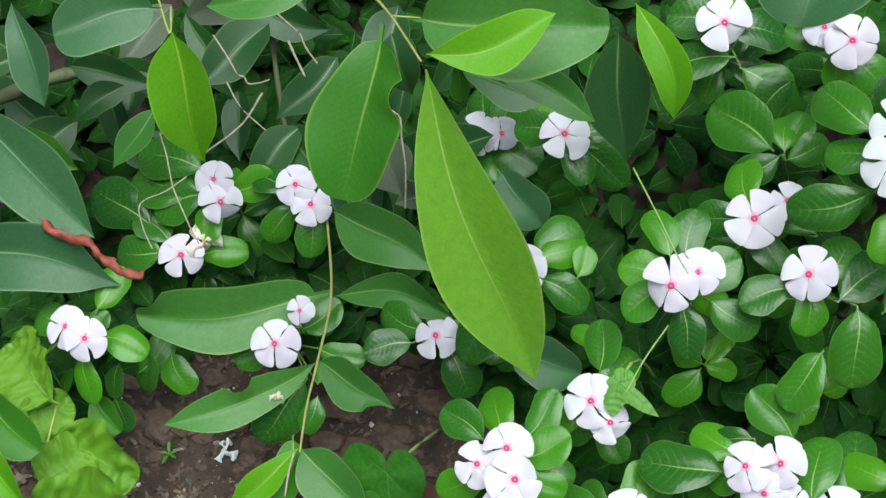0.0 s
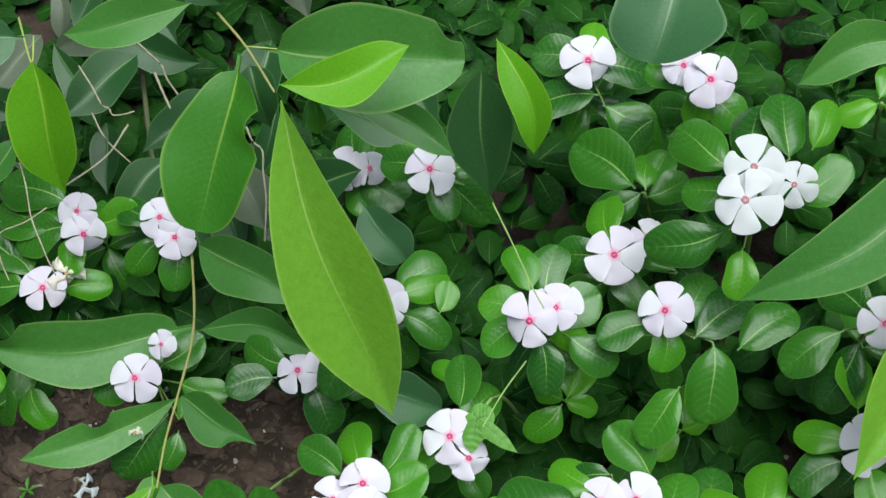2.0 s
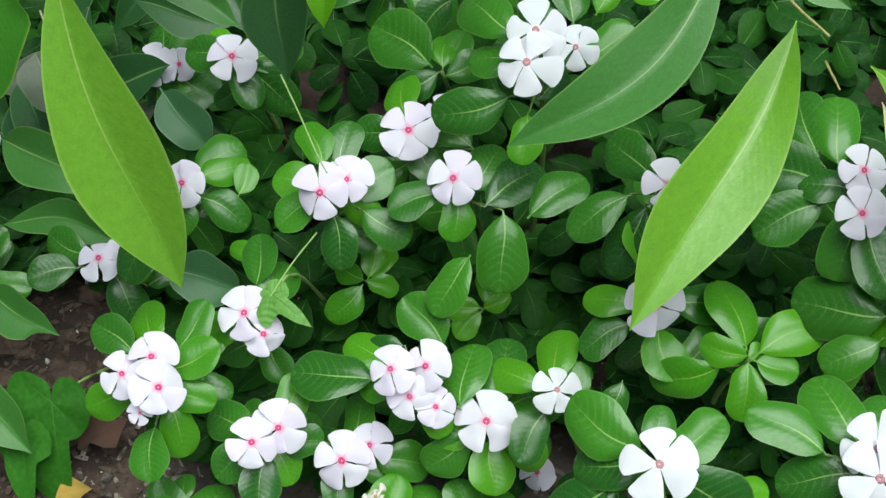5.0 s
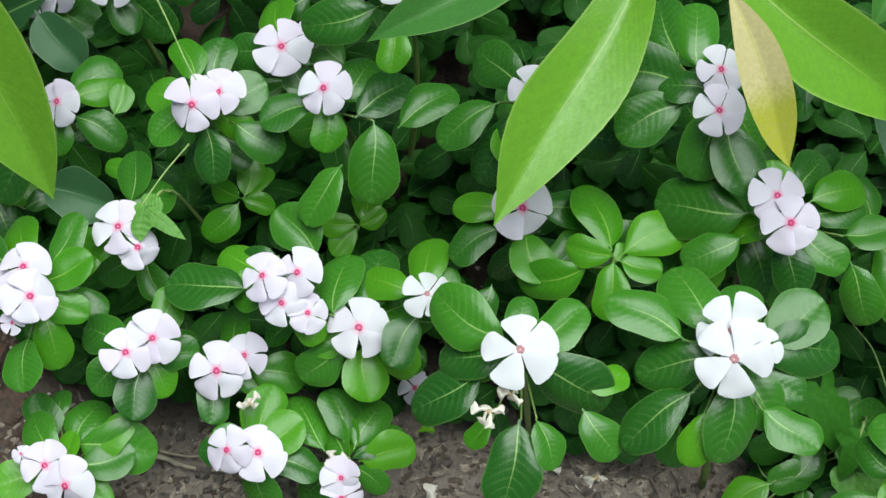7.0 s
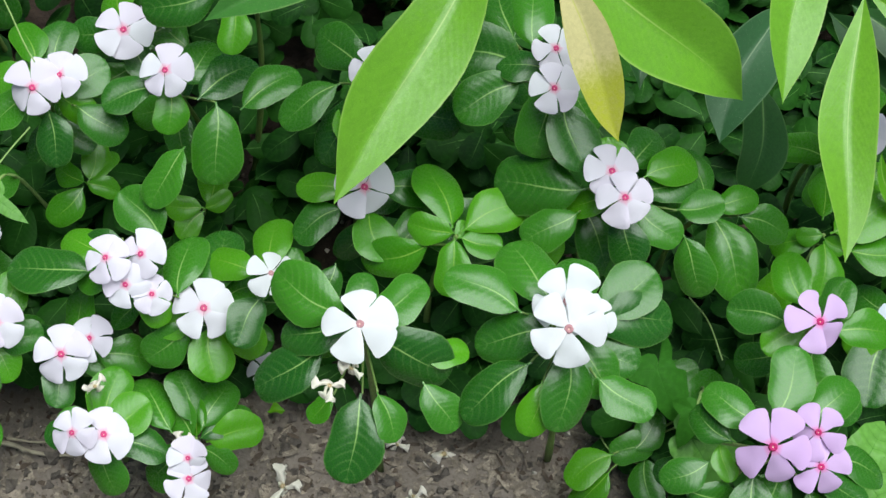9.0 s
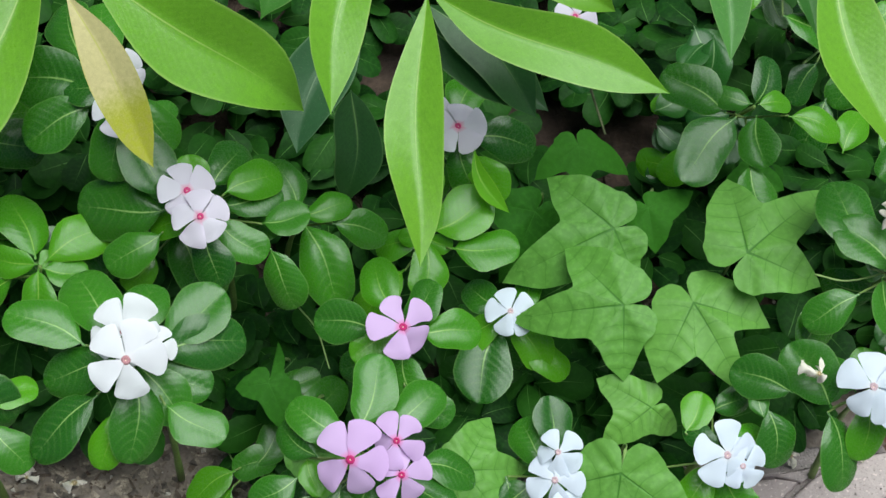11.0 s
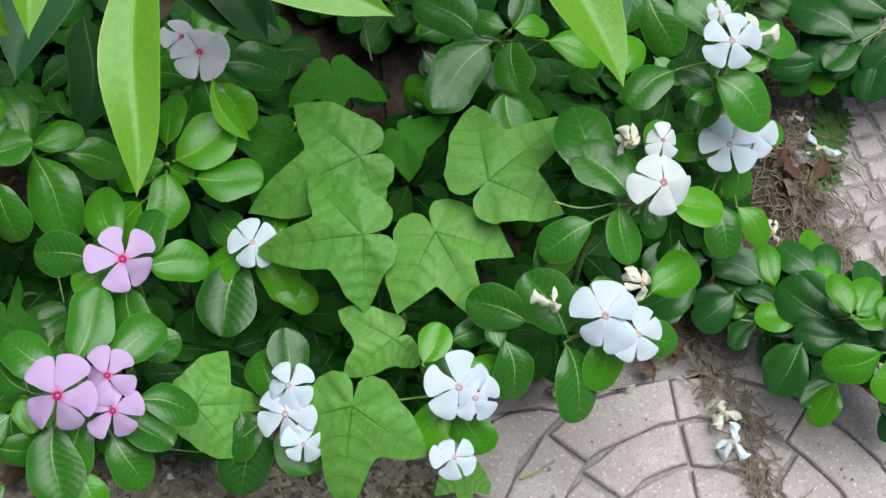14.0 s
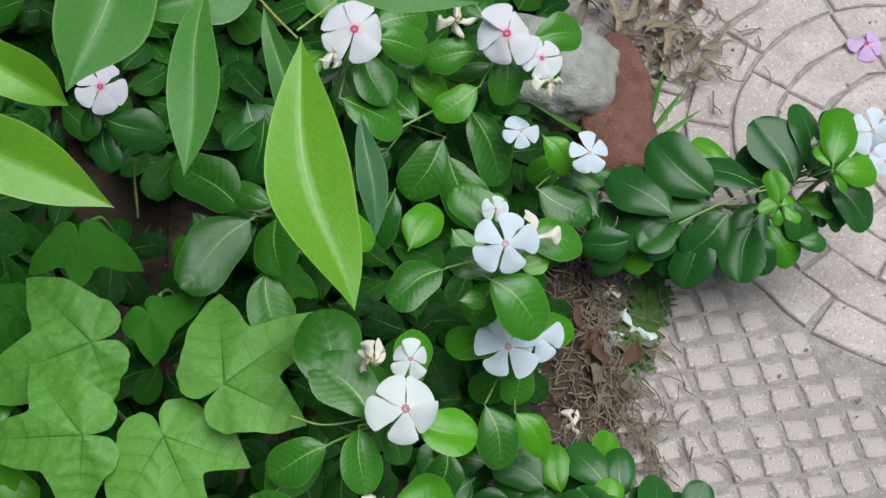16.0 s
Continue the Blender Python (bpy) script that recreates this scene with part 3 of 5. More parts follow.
def vine_leaf(x, y, z, tone, tips):
    """A lobed leaf about its stalk's end; tips: directions and lengths in millimetres, the main one first."""
    o = Vector((x, y, z))
    main = tips[0][1] / 1000
    mean = sum(q[1] for q in tips) / len(tips) / 1000
    back = math.atan2(-sum(math.sin(radians(a)) * s for a, s in tips), -sum(math.cos(radians(a)) * s for a, s in tips))
    n, rings = 120, 6
    vs, fs, uv = [o * 0], [], [(0.5, 0.0)]

    def diff(a, b):
        return abs((a - b + math.pi) % (2 * math.pi) - math.pi)

    def turn(a):
        return (a - back) % (2 * math.pi)
    order = sorted((turn(radians(a)), s / 1000 * (1.06 if s > 0.56 * tips[0][1] else 1.0)) for a, s in tips)
    marks = [(0.0, 0.05 * mean, 3), (2 * math.pi, 0.05 * mean, 3)]
    for a, r in ((0.15, 0.27), (0.40, 0.39), (0.75, 0.46), (1.15, 0.50)):
        for q in (a, 2 * math.pi - a):
            if all(abs(q - v) > (0.28 if s < 0.56 * main else 0.42) for v, s in order):
                marks.append((q, r * mean, 1))
    for i, (a, s) in enumerate(order):
        marks.append((a, s, 1 if s < 0.56 * main else 0))
        if i + 1 < len(order):
            low = min(s, order[i + 1][1])
            marks.append(((a + order[i + 1][0]) / 2, (0.64 if low >= 0.56 * main else 0.97) * low, 2))
    marks.sort()
    angles = [2 * math.pi * k / n for k in range(n)]
    for a, _, _ in marks[1:-1]:
        angles[min(range(n), key=lambda k: abs(angles[k] - a))] = a

    outline = []
    for a in angles:
        i = max(k for k in range(len(marks) - 1) if marks[k][0] <= a + 1e-9)
        (a0, r0, k0), (a1, r1, k1) = marks[i], marks[i + 1]
        q = (a - a0) / max(1e-6, a1 - a0)
        q = 1 - (1 - q) ** 1.65 if k0 == 0 else q ** 1.65 if k1 == 0 else q
        swell = 0.0 if 3 in (k0, k1) else 0.03 * (a1 - a0) * max(r0, r1)
        outline.append((r0 + (r1 - r0) * q + swell * math.sin(math.pi * q) ** 2) * (1 + 0.012 * math.sin(17 * a + o.x * 90)))
    angles = [a + back for a in angles]
    for j in range(1, rings + 1):
        for k in range(n):
            a = angles[k]
            r = outline[k] * j / rings
            near = min(range(len(tips)), key=lambda i: diff(a, radians(tips[i][0])))
            off = diff(a, radians(tips[near][0]))
            zz = 0.07 * r * min(1, off / 0.5) - 0.32 * r * r / main + 0.05 * r * math.sin(5 * a + o.y * 70)
            vs.append(Vector((r * math.cos(a), r * math.sin(a), zz)))
            sgn = 1 if (a - radians(tips[near][0]) + math.pi) % (2 * math.pi) - math.pi > 0 else -1
            uv.append((0.5 + 0.5 * sgn * min(1, r * math.sin(min(off, 1.5)) / (0.45 * main)), min(1, 0.03 + r * math.cos(min(off, 1.5)) / (tips[near][1] / 1000))))
    for k in range(n):
        fs.append((0, 1 + k, 1 + (k + 1) % n))
        for j in range(rings - 1):
            a, b = 1 + j * n + k, 1 + j * n + (k + 1) % n
            fs.append((a, a + n, b + n, b))
    inv = Matrix.Translation(-vine.location)
    lean = UP + EAST * rng.uniform(-0.25, 0.25) + NORTH * rng.uniform(-0.22, 0.22)
    lean.normalize()
    ex = (EAST - lean * EAST.dot(lean)).normalized()
    ob = child("leaf", mesh_of("vine_leaf", vs, fs, uv, VINE[tone]), vine, inv @ basis(ex, lean.cross(ex), lean, o))
    v, f = tube([o - UP * 0.001, o + Vector((0.01, 0.03, -0.02)), Vector((x + 0.02, y + 0.07, max(0.0, z - 0.13)))], 0.0011, 0.0014, 6)
    child("leaf_stalk", mesh_of("leaf_stalk", v, f, None, STEM["tendril"]), vine, inv)
    return ob


# ---- ground ----
def sheet(name, x0, x1, y0, y1, nx, ny, height, material):
    vs = [(x0 + (x1 - x0) * i / nx, y0 + (y1 - y0) * j / ny, 0) for j in range(ny + 1) for i in range(nx + 1)]
    vs = [(a, b, height(a, b)) for a, b, _ in vs]
    fs = [(j * (nx + 1) + i, j * (nx + 1) + i + 1, (j + 1) * (nx + 1) + i + 1, (j + 1) * (nx + 1) + i) for j in range(ny) for i in range(nx)]
    return mesh_of(name, vs, fs, None, material)


def lumps(x, y):
    edge = max(abs(x - 0.4) - 1.4, abs(y - 0.3) - 1.1, 0)
    if x > 0.885:
        return -0.02
    return -0.004 - 0.008 * min(1.0, edge / 0.3) + (0.0 if edge > 0.29 else 0.007 * noise.noise((x * 14, y * 14, 0)) + 0.007 * noise.noise((x * 42, y * 42, 3)) + 0.003 * noise.noise((x * 95, y * 95, 6)) + (0.02 * max(0, min(1, (0.0 - x) * 4)) if y > 0 else 0))


far = bpy.data.meshes.new("ground")
tagged(new("ground", sheet("ground", -1.6, 2.4, -1.1, 1.7, 480, 336, lumps, SOIL)), "dark brown garden soil, deepened for shade, with crumbs and litter", "ground", kind="structure")
bmf = bmesh.new()
ring = [(-1.6, -1.1), (2.4, -1.1), (2.4, 1.7), (-1.6, 1.7)]
inner = [bmf.verts.new((a, b, -0.012)) for a, b in ring]
outer = [bmf.verts.new((a, b, -0.012)) for a, b in ((-900, -900), (900, -900), (900, 900), (-900, 900))]
for k in range(4):
    bmf.faces.new((inner[k], outer[k], outer[(k + 1) % 4], inner[(k + 1) % 4]))
bmf.normal_update()
bmf.to_mesh(far)
far.materials.append(SOIL)
tagged(new("ground", far), "bare earth reaching out to the horizon", "ground", kind="structure")


def scatter(name, label, category, count, area, maker, material, seed):
    r = random.Random(seed)
    vs, fs = [], []
    for _ in range(count):
        v, f = maker(r, area(r))
        k = len(vs)
        vs += v
        fs += [tuple(i + k for i in q) for q in f]
    return tagged(new(name, mesh_of(name, vs, fs, None, material, False)), label, category, kind="stuff")


def crumb(r, p):
    s = 0.0007 + 0.0035 * r.random() ** 4
    m = Euler((r.random() * 6, r.random() * 6, r.random() * 6)).to_matrix()
    c = [Vector(q) for q in ((1, 0, 0), (-1, 0, 0), (0, 1, 0), (0, -1, 0), (0, 0, .8), (0, 0, -.8))]
    v = [Vector(p) + m @ (q * s * r.uniform(.6, 1.2)) for q in c]
    return v, [(0, 2, 4), (2, 1, 4), (1, 3, 4), (3, 0, 4), (2, 0, 5), (1, 2, 5), (3, 1, 5), (0, 3, 5)]


def clod(r, p):
    v, f = crumb(r, p)
    c, big = Vector(p), r.uniform(0.8, 2.2)
    return [c + (q - c) * big for q in v], f


def clump(r, p):
    """A rounded lump of earth, flattened and dented."""
    s, squash, seed = r.uniform(0.004, 0.013), r.uniform(0.4, 0.8), r.random() * 50
    v, f = [], []
    for i in range(6):
        for k in range(10):
            a, b = math.pi * (i + 0.5) / 6, 2 * math.pi * k / 10
            q = Vector((math.sin(a) * math.cos(b), math.sin(a) * math.sin(b), math.cos(a)))
            q *= s * (1 + 0.45 * noise.noise(q * 1.6 + Vector((seed, 0, 0))) + 0.25 * noise.noise(q * 4 + Vector((0, seed, 0))))
            v.append(Vector(p) + Vector((q.x * 1.3, q.y, q.z * squash)))
    for i in range(5):
        f += [(10 * i + k, 10 * i + 10 + k, 10 * i + 10 + (k + 1) % 10, 10 * i + (k + 1) % 10) for k in range(10)]
    return v, f + [tuple(range(10)), tuple(reversed(range(50, 60)))]


def speck(r, p):
    v, f = crumb(r, p)
    c = Vector(p)
    return [c + (q - c) * 0.6 for q in v], f


def straw(r, p):
    n, w, a = r.uniform(0.003, 0.012), r.uniform(0.0005, 0.0019), r.uniform(0, 3.14)
    d, q = Vector((math.cos(a), math.sin(a), r.uniform(-.04, .08))) * n, Vector((-math.sin(a), math.cos(a), 0)) * w
    p = Vector(p) + Vector((0, 0, 0.001))
    h = Vector((0, 0, w * 0.3))
    v = [p - d / 2 - q, p - d / 2 + q, p + q * 1.2 + h * 1.5, p - q * 1.2 + h, p + d / 2 + q * .5 + h, p + d / 2 - q * .5 + h]
    return v, [(0, 1, 2, 3), (3, 2, 4, 5)]


def bed(r):
    x, y = r.uniform(-0.5, 0.92), r.uniform(-0.12, 0.34)
    return x, y, lumps(x, y)


def bed_front(r):
    x, y = r.uniform(-0.4, 0.9), r.gauss(0.02, 0.05)
    return x, y, lumps(x, y)


def bare_bed(r):
    x, y = r.uniform(-0.45, 0.05), r.uniform(0.0, 0.27)
    return x, y, lumps(x, y)


def strand(r):
    y = r.uniform(-0.06, 0.10)
    return float(np.interp(y, [-0.06, -0.014, 0.039, 0.082, 0.10], [1.081, 1.084, 1.074, 1.062, 1.056])) + 0.003 * math.sin(y * 90) + r.gauss(0, 0.0034), y


def litter_strip(r):
    s = r.random()
    x, y = strand(r) if s < 0.24 else (1.17 + r.gauss(0, 0.02), r.uniform(0.14, 0.33)) if s < 0.75 else (1.25 + r.gauss(0, 0.03), 0.53 + r.gauss(0, 0.035))
    return x, y, 0.003 + r.random() * 0.004


def root(r, p):
    """A thin bent fibre."""
    n, w, a = r.uniform(0.008, 0.028), r.uniform(0.0003, 0.0008), r.choice((1.7, 4.9)) + r.gauss(0, 0.6)
    p, v, f = Vector(p), [], []
    for i in range(6):
        a += r.uniform(-0.5, 0.5)
        p = p + Vector((math.cos(a), math.sin(a), r.uniform(-0.15, 0.15))) * (n / 5)
        p.z = max(p.z, 0.001)
        q = Vector((-math.sin(a), math.cos(a), 0)) * w
        v += [p - q, p + Vector((0, 0, w)), p + q]
    for i in range(5):
        f += [(3 * i, 3 * i + 1, 3 * i + 4, 3 * i + 3), (3 * i + 1, 3 * i + 2, 3 * i + 5, 3 * i + 4)]
    return v, f


def mossy(r):
    s = r.gauss(0.5, 0.4)
    return 1.207 + -0.017 * s + r.gauss(0, 0.006), 0.277 + -0.044 * s + r.gauss(0, 0.006), 0.001 + 0.004 * r.random()


def everywhere(r):
    x, y = r.uniform(0.9, 1.6), r.uniform(-0.12, 0.6)
    return x, y, 0.001


scatter("soil_crumbs", "small dark soil crumbs over the bed", "soil crumbs", 6500, bed, crumb, CRUMB, 1)
scatter("pale_chips", "scattered pale grit and chips on the soil", "grit", 1500, bed, crumb, PALECHIP, 2)
scatter("plant_litter", "dry chopped plant litter on the soil", "litter", 3800, bed, straw, BEDLITTER, 3)
scatter("edge_litter", "pale dry litter along the front of the bed", "litter", 5200, bed_front, straw, LITTER, 7)
scatter("soil_clods", "dry grey-brown crumbs of soil along the bed", "soil crumbs", 4200, bed_front, clod, SOILCLOD, 8)
scatter("soil_lumps", "dark crumbly lumps of soil under the leaves", "soil crumbs", 3000, bare_bed, clod, CRUMB, 14)
scatter("earth_clumps", "dark brown lumps of earth on the bare soil", "soil lumps", 170, bare_bed, clump, CRUMB, 15)
scatter("dry_root_litter", "dry brown roots and leaf scraps on the paving", "litter", 900, litter_strip, root, ROOTS, 4)
scatter("moss", "green moss and tiny weeds along the paving edge", "moss", 700, mossy, straw, MOSS, 6)
scatter("paving_grit", "fine grit lying on the paving", "grit", 900, everywhere, speck, GROUT, 5)
scatter("white_grit", "specks of pale grit lying on the paving", "grit", 260, everywhere, speck, PALECHIP, 9)


# ---- tree leaves and twigs over the bed ----
twig(0.0011, 'petiole', [(-0.301, 0.133, 0.105), (-0.300, 0.121, 0.105), (-0.298, 0.093, 0.105)])
twig(0.0009, 'twig', [(-0.040, 0.283, 0.420), (-0.017, 0.258, 0.420), (0.008, 0.224, 0.420)])
twig(0.0005, 'petiole', [(-0.024, 0.275, 0.400), (0.008, 0.274, 0.400)])
twig(0.0011, 'twig', [(-0.127, 0.315, 0.120), (-0.107, 0.239, 0.120), (-0.105, 0.180, 0.120), (-0.105, 0.143, 0.120), (-0.102, 0.106, 0.120)])
twig(0.0008, 'dry', [(-0.106, 0.106, 0.120), (-0.105, 0.071, 0.120)])
twig(0.0008, 'dry', [(-0.139, 0.359, 0.300), (-0.117, 0.340, 0.300), (-0.099, 0.315, 0.300)])
twig(0.0006, 'dry', [(-0.234, 0.306, 0.220), (-0.218, 0.274, 0.220), (-0.193, 0.231, 0.220), (-0.179, 0.212, 0.220)])
twig(0.0006, 'dry', [(-0.212, 0.282, 0.200), (-0.241, 0.255, 0.200), (-0.221, 0.217, 0.200)])
twig(0.0008, 'dry', [(-0.063, 0.330, 0.250), (-0.047, 0.310, 0.250), (-0.036, 0.271, 0.250), (-0.029, 0.234, 0.250)])
twig(0.0007, 'dry', [(-0.226, 0.418, 0.200), (-0.197, 0.381, 0.200), (-0.186, 0.372, 0.200), (-0.170, 0.377, 0.200)])
twig(0.0007, 'dry', [(-0.217, 0.396, 0.170), (-0.174, 0.351, 0.170)])
twig(0.0007, 'dry', [(-0.257, 0.342, 0.170), (-0.226, 0.328, 0.170)])
twig(0.0009, 'dry', [(-0.185, 0.387, 0.170), (-0.221, 0.321, 0.170)])
twig(0.0011, 'dry', [(-0.164, 0.416, 0.200), (-0.143, 0.382, 0.200)])
twig(0.0009, 'petiole', [(-0.255, 0.411, 0.260), (-0.232, 0.368, 0.260), (-0.238, 0.394, 0.260)])
twig(0.0065, 'bark', [(-0.437, 0.378, 0.140), (-0.395, 0.405, 0.140), (-0.355, 0.421, 0.140), (-0.289, 0.418, 0.140)])
twig(0.0028, 'bark', [(-0.390, 0.495, 0.100), (-0.370, 0.446, 0.100)])
twig(0.0025, 'bark', [(-0.221, 0.506, 0.100), (-0.192, 0.421, 0.100), (-0.174, 0.387, 0.100)])
twig(0.0006, 'tendril', [(0.123, 0.265, 0.270), (0.141, 0.232, 0.270), (0.157, 0.201, 0.270), (0.166, 0.186, 0.270)])
twig(0.0006, 'tendril', [(0.153, 0.182, 0.210), (0.141, 0.157, 0.210), (0.131, 0.130, 0.210)])
twig(0.0010, 'twig', [(0.395, 0.290, 0.420), (0.408, 0.258, 0.420), (0.434, 0.210, 0.420), (0.456, 0.182, 0.420)])
twig(0.0009, 'twig', [(0.673, 0.258, 0.320), (0.684, 0.225, 0.320)])
twig(0.0009, 'twig', [(0.467, 0.245, 0.330), (0.475, 0.223, 0.330)])
twig(0.0008, 'twig', [(0.909, 0.246, 0.365), (0.920, 0.230, 0.365), (0.931, 0.216, 0.365)])
twig(0.0006, 'petiole', [(0.931, 0.221, 0.365), (0.945, 0.235, 0.365), (0.960, 0.251, 0.365)])
twig(0.0007, 'tendril', [(0.930, 0.079, 0.200), (0.951, 0.073, 0.200), (0.985, 0.080, 0.200)])
twig(0.0010, 'tendril', [(0.988, 0.317, 0.130), (1.016, 0.339, 0.130), (1.049, 0.359, 0.130)])
twig(0.0006, 'tendril', [(0.542, 0.079, 0.030), (0.549, 0.057, 0.030), (0.567, 0.045, 0.030), (0.598, 0.043, 0.030)])
twig(0.0006, 'tendril', [(0.599, 0.125, 0.120), (0.611, 0.105, 0.120), (0.618, 0.075, 0.120)])
twig(0.0006, 'tendril', [(0.674, 0.010, 0.030), (0.697, 0.006, 0.030), (0.716, 0.008, 0.030)])
twig(0.0011, 'bark', [(0.829, 0.324, 0.100), (0.834, 0.280, 0.100)])
twig(0.0006, 'tendril', [(1.206, 0.278, 0.100), (1.250, 0.300, 0.100), (1.294, 0.313, 0.100), (1.345, 0.334, 0.100)])
twig(0.0006, 'tendril', [(1.077, 0.065, 0.060), (1.128, 0.055, 0.060), (1.170, 0.059, 0.060), (1.199, 0.043, 0.060)])
twig(0.0034, 'rot', [(-0.308, 0.229, 0.200), (-0.283, 0.220, 0.200), (-0.265, 0.214, 0.200), (-0.244, 0.198, 0.200), (-0.223, 0.194, 0.200)])
tree_leaf((0.002, 0.240, 0.392), (0.069, 0.132, 0.205), 0.069, -0.01, 'bright')
tree_leaf((0.013, 0.221, 0.430), (0.086, 0.248, 0.440), 0.035, -0.10, 'lime')
tree_leaf((-0.014, 0.278, 0.400), (0.112, 0.276, 0.400), 0.060, -0.05, 'mid', (0.93, 0.05, 0.35, 1), True)
tree_leaf((-0.033, 0.281, 0.385), (-0.058, 0.197, 0.310), 0.055, 0.05, 'green', (0.36, 0.10, 0.42, 1), True)
tree_leaf((-0.080, 0.337, 0.370), (-0.164, 0.312, 0.360), 0.035, 0.06, 'mid')
tree_leaf((-0.244, 0.392, 0.260), (-0.322, 0.361, 0.260), 0.052, -0.05, 'blue')
tree_leaf((-0.210, 0.336, 0.300), (-0.200, 0.293, 0.203), 0.058, 0.00, 'lime')
tree_leaf((0.117, 0.356, 0.330), (0.146, 0.308, 0.270), 0.032, 0.10, 'lime')
tree_leaf((0.025, 0.298, 0.330), (0.098, 0.280, 0.300), 0.029, 0.05, 'mid')
tree_leaf((0.100, 0.371, 0.280), (0.108, 0.319, 0.200), 0.052, 0.00, 'dark')
tree_leaf((-0.359, 0.383, 0.270), (-0.331, 0.324, 0.220), 0.037, 0.02, 'blue')
tree_leaf((-0.410, 0.328, 0.200), (-0.283, 0.239, 0.170), 0.067, 0.06, 'blue')
tree_leaf((-0.384, 0.216, 0.180), (-0.255, 0.210, 0.160), 0.061, 0.05, 'blue')
tree_leaf((-0.111, 0.247, 0.105), (-0.249, 0.199, 0.130), 0.046, 0.04, 'mid', (0.94, 0.06, 0.5, -1), True)
tree_leaf((-0.108, 0.248, 0.105), (-0.014, 0.234, 0.110), 0.033, 0.10, 'mid')
tree_leaf((-0.114, 0.300, 0.140), (-0.026, 0.258, 0.130), 0.050, 0.05, 'mid')
tree_leaf((-0.116, 0.198, 0.090), (-0.217, 0.128, 0.100), 0.036, 0.08, 'mid', (0.5, 0.08, 0.5, -1))
tree_leaf((-0.113, 0.196, 0.090), (-0.050, 0.167, 0.080), 0.038, 0.00, 'mid', (0.86, 0.14, 0.6, -1))
tree_leaf((-0.115, 0.127, 0.080), (-0.163, 0.081, 0.060), 0.026, 0.00, 'lime')
tree_leaf((-0.113, 0.128, 0.080), (-0.054, 0.082, 0.060), 0.046, 0.00, 'mid')
tree_leaf((-0.125, 0.143, 0.070), (-0.128, 0.096, 0.050), 0.026, 0.05, 'green')
tree_leaf((-0.034, 0.294, 0.360), (-0.019, 0.268, 0.330), 0.037, 0.00, 'dark')
tree_leaf((-0.080, 0.335, 0.200), (-0.054, 0.297, 0.170), 0.046, 0.00, 'olive')
tree_leaf((-0.301, 0.388, 0.170), (-0.338, 0.355, 0.160), 0.028, 0.00, 'dark')
tree_leaf((-0.253, 0.342, 0.200), (-0.286, 0.305, 0.170), 0.027, 0.00, 'mid')
tree_leaf((-0.383, 0.342, 0.170), (-0.330, 0.323, 0.140), 0.028, 0.00, 'green')
tree_leaf((0.041, 0.181, 0.160), (0.093, 0.174, 0.150), 0.036, 0.00, 'blue')
tree_leaf((0.018, 0.307, 0.200), (0.052, 0.281, 0.170), 0.033, 0.00, 'blue')
tree_leaf((0.019, 0.258, 0.380), (0.020, 0.250, 0.350), 0.014, 0.00, 'green')
tree_leaf((0.450, 0.277, 0.330), (0.360, 0.098, 0.248), 0.060, 0.03, 'bright')
tree_leaf((0.406, 0.256, 0.420), (0.286, 0.152, 0.345), 0.048, 0.11, 'mid')
tree_leaf((0.385, 0.294, 0.420), (0.308, 0.273, 0.400), 0.032, -0.10, 'mid')
tree_leaf((0.415, 0.264, 0.410), (0.472, 0.222, 0.400), 0.030, 0.05, 'mid')
tree_leaf((0.411, 0.277, 0.430), (0.460, 0.258, 0.430), 0.020, 0.00, 'mid')
tree_leaf((0.231, 0.335, 0.430), (0.222, 0.281, 0.400), 0.066, 0.08, 'blue')
tree_leaf((0.485, 0.147, 0.410), (0.526, 0.082, 0.336), 0.031, 0.00, 'yellow')
tree_leaf((0.483, 0.196, 0.380), (0.607, 0.157, 0.287), 0.062, 0.02, 'bright')
tree_leaf((0.687, 0.233, 0.309), (0.673, 0.078, 0.231), 0.041, 0.00, 'bright')
tree_leaf((0.689, 0.234, 0.310), (0.835, 0.160, 0.288), 0.046, -0.02, 'bright')
tree_leaf((0.692, 0.252, 0.280), (0.760, 0.186, 0.240), 0.043, 0.06, 'dark')
tree_leaf((0.658, 0.256, 0.370), (0.624, 0.125, 0.325), 0.040, -0.04, 'bright')
tree_leaf((0.649, 0.261, 0.270), (0.603, 0.162, 0.242), 0.047, -0.06, 'blue')
tree_leaf((0.642, 0.231, 0.220), (0.634, 0.180, 0.156), 0.038, 0.05, 'dark')
tree_leaf((0.628, 0.258, 0.330), (0.584, 0.223, 0.300), 0.034, -0.10, 'mid')
tree_leaf((0.742, 0.258, 0.330), (0.808, 0.219, 0.300), 0.033, -0.05, 'bright')
tree_leaf((0.841, 0.308, 0.340), (0.809, 0.219, 0.311), 0.064, 0.00, 'mid')
tree_leaf((0.882, 0.282, 0.330), (0.871, 0.168, 0.306), 0.031, 0.00, 'mid')
tree_leaf((0.722, 0.193, 0.200), (0.744, 0.160, 0.170), 0.014, -0.15, 'lime')
tree_leaf((0.931, 0.220, 0.360), (0.958, 0.085, 0.305), 0.049, -0.05, 'bright')
tree_leaf((0.915, 0.260, 0.340), (0.934, 0.189, 0.300), 0.020, 0.00, 'mid')
tree_leaf((0.969, 0.217, 0.300), (0.977, 0.153, 0.270), 0.019, 0.00, 'blue')
tree_leaf((0.912, 0.285, 0.330), (0.842, 0.267, 0.320), 0.036, 0.00, 'mid')
tree_leaf((0.944, 0.282, 0.330), (1.037, 0.272, 0.330), 0.016, 0.00, 'mid')
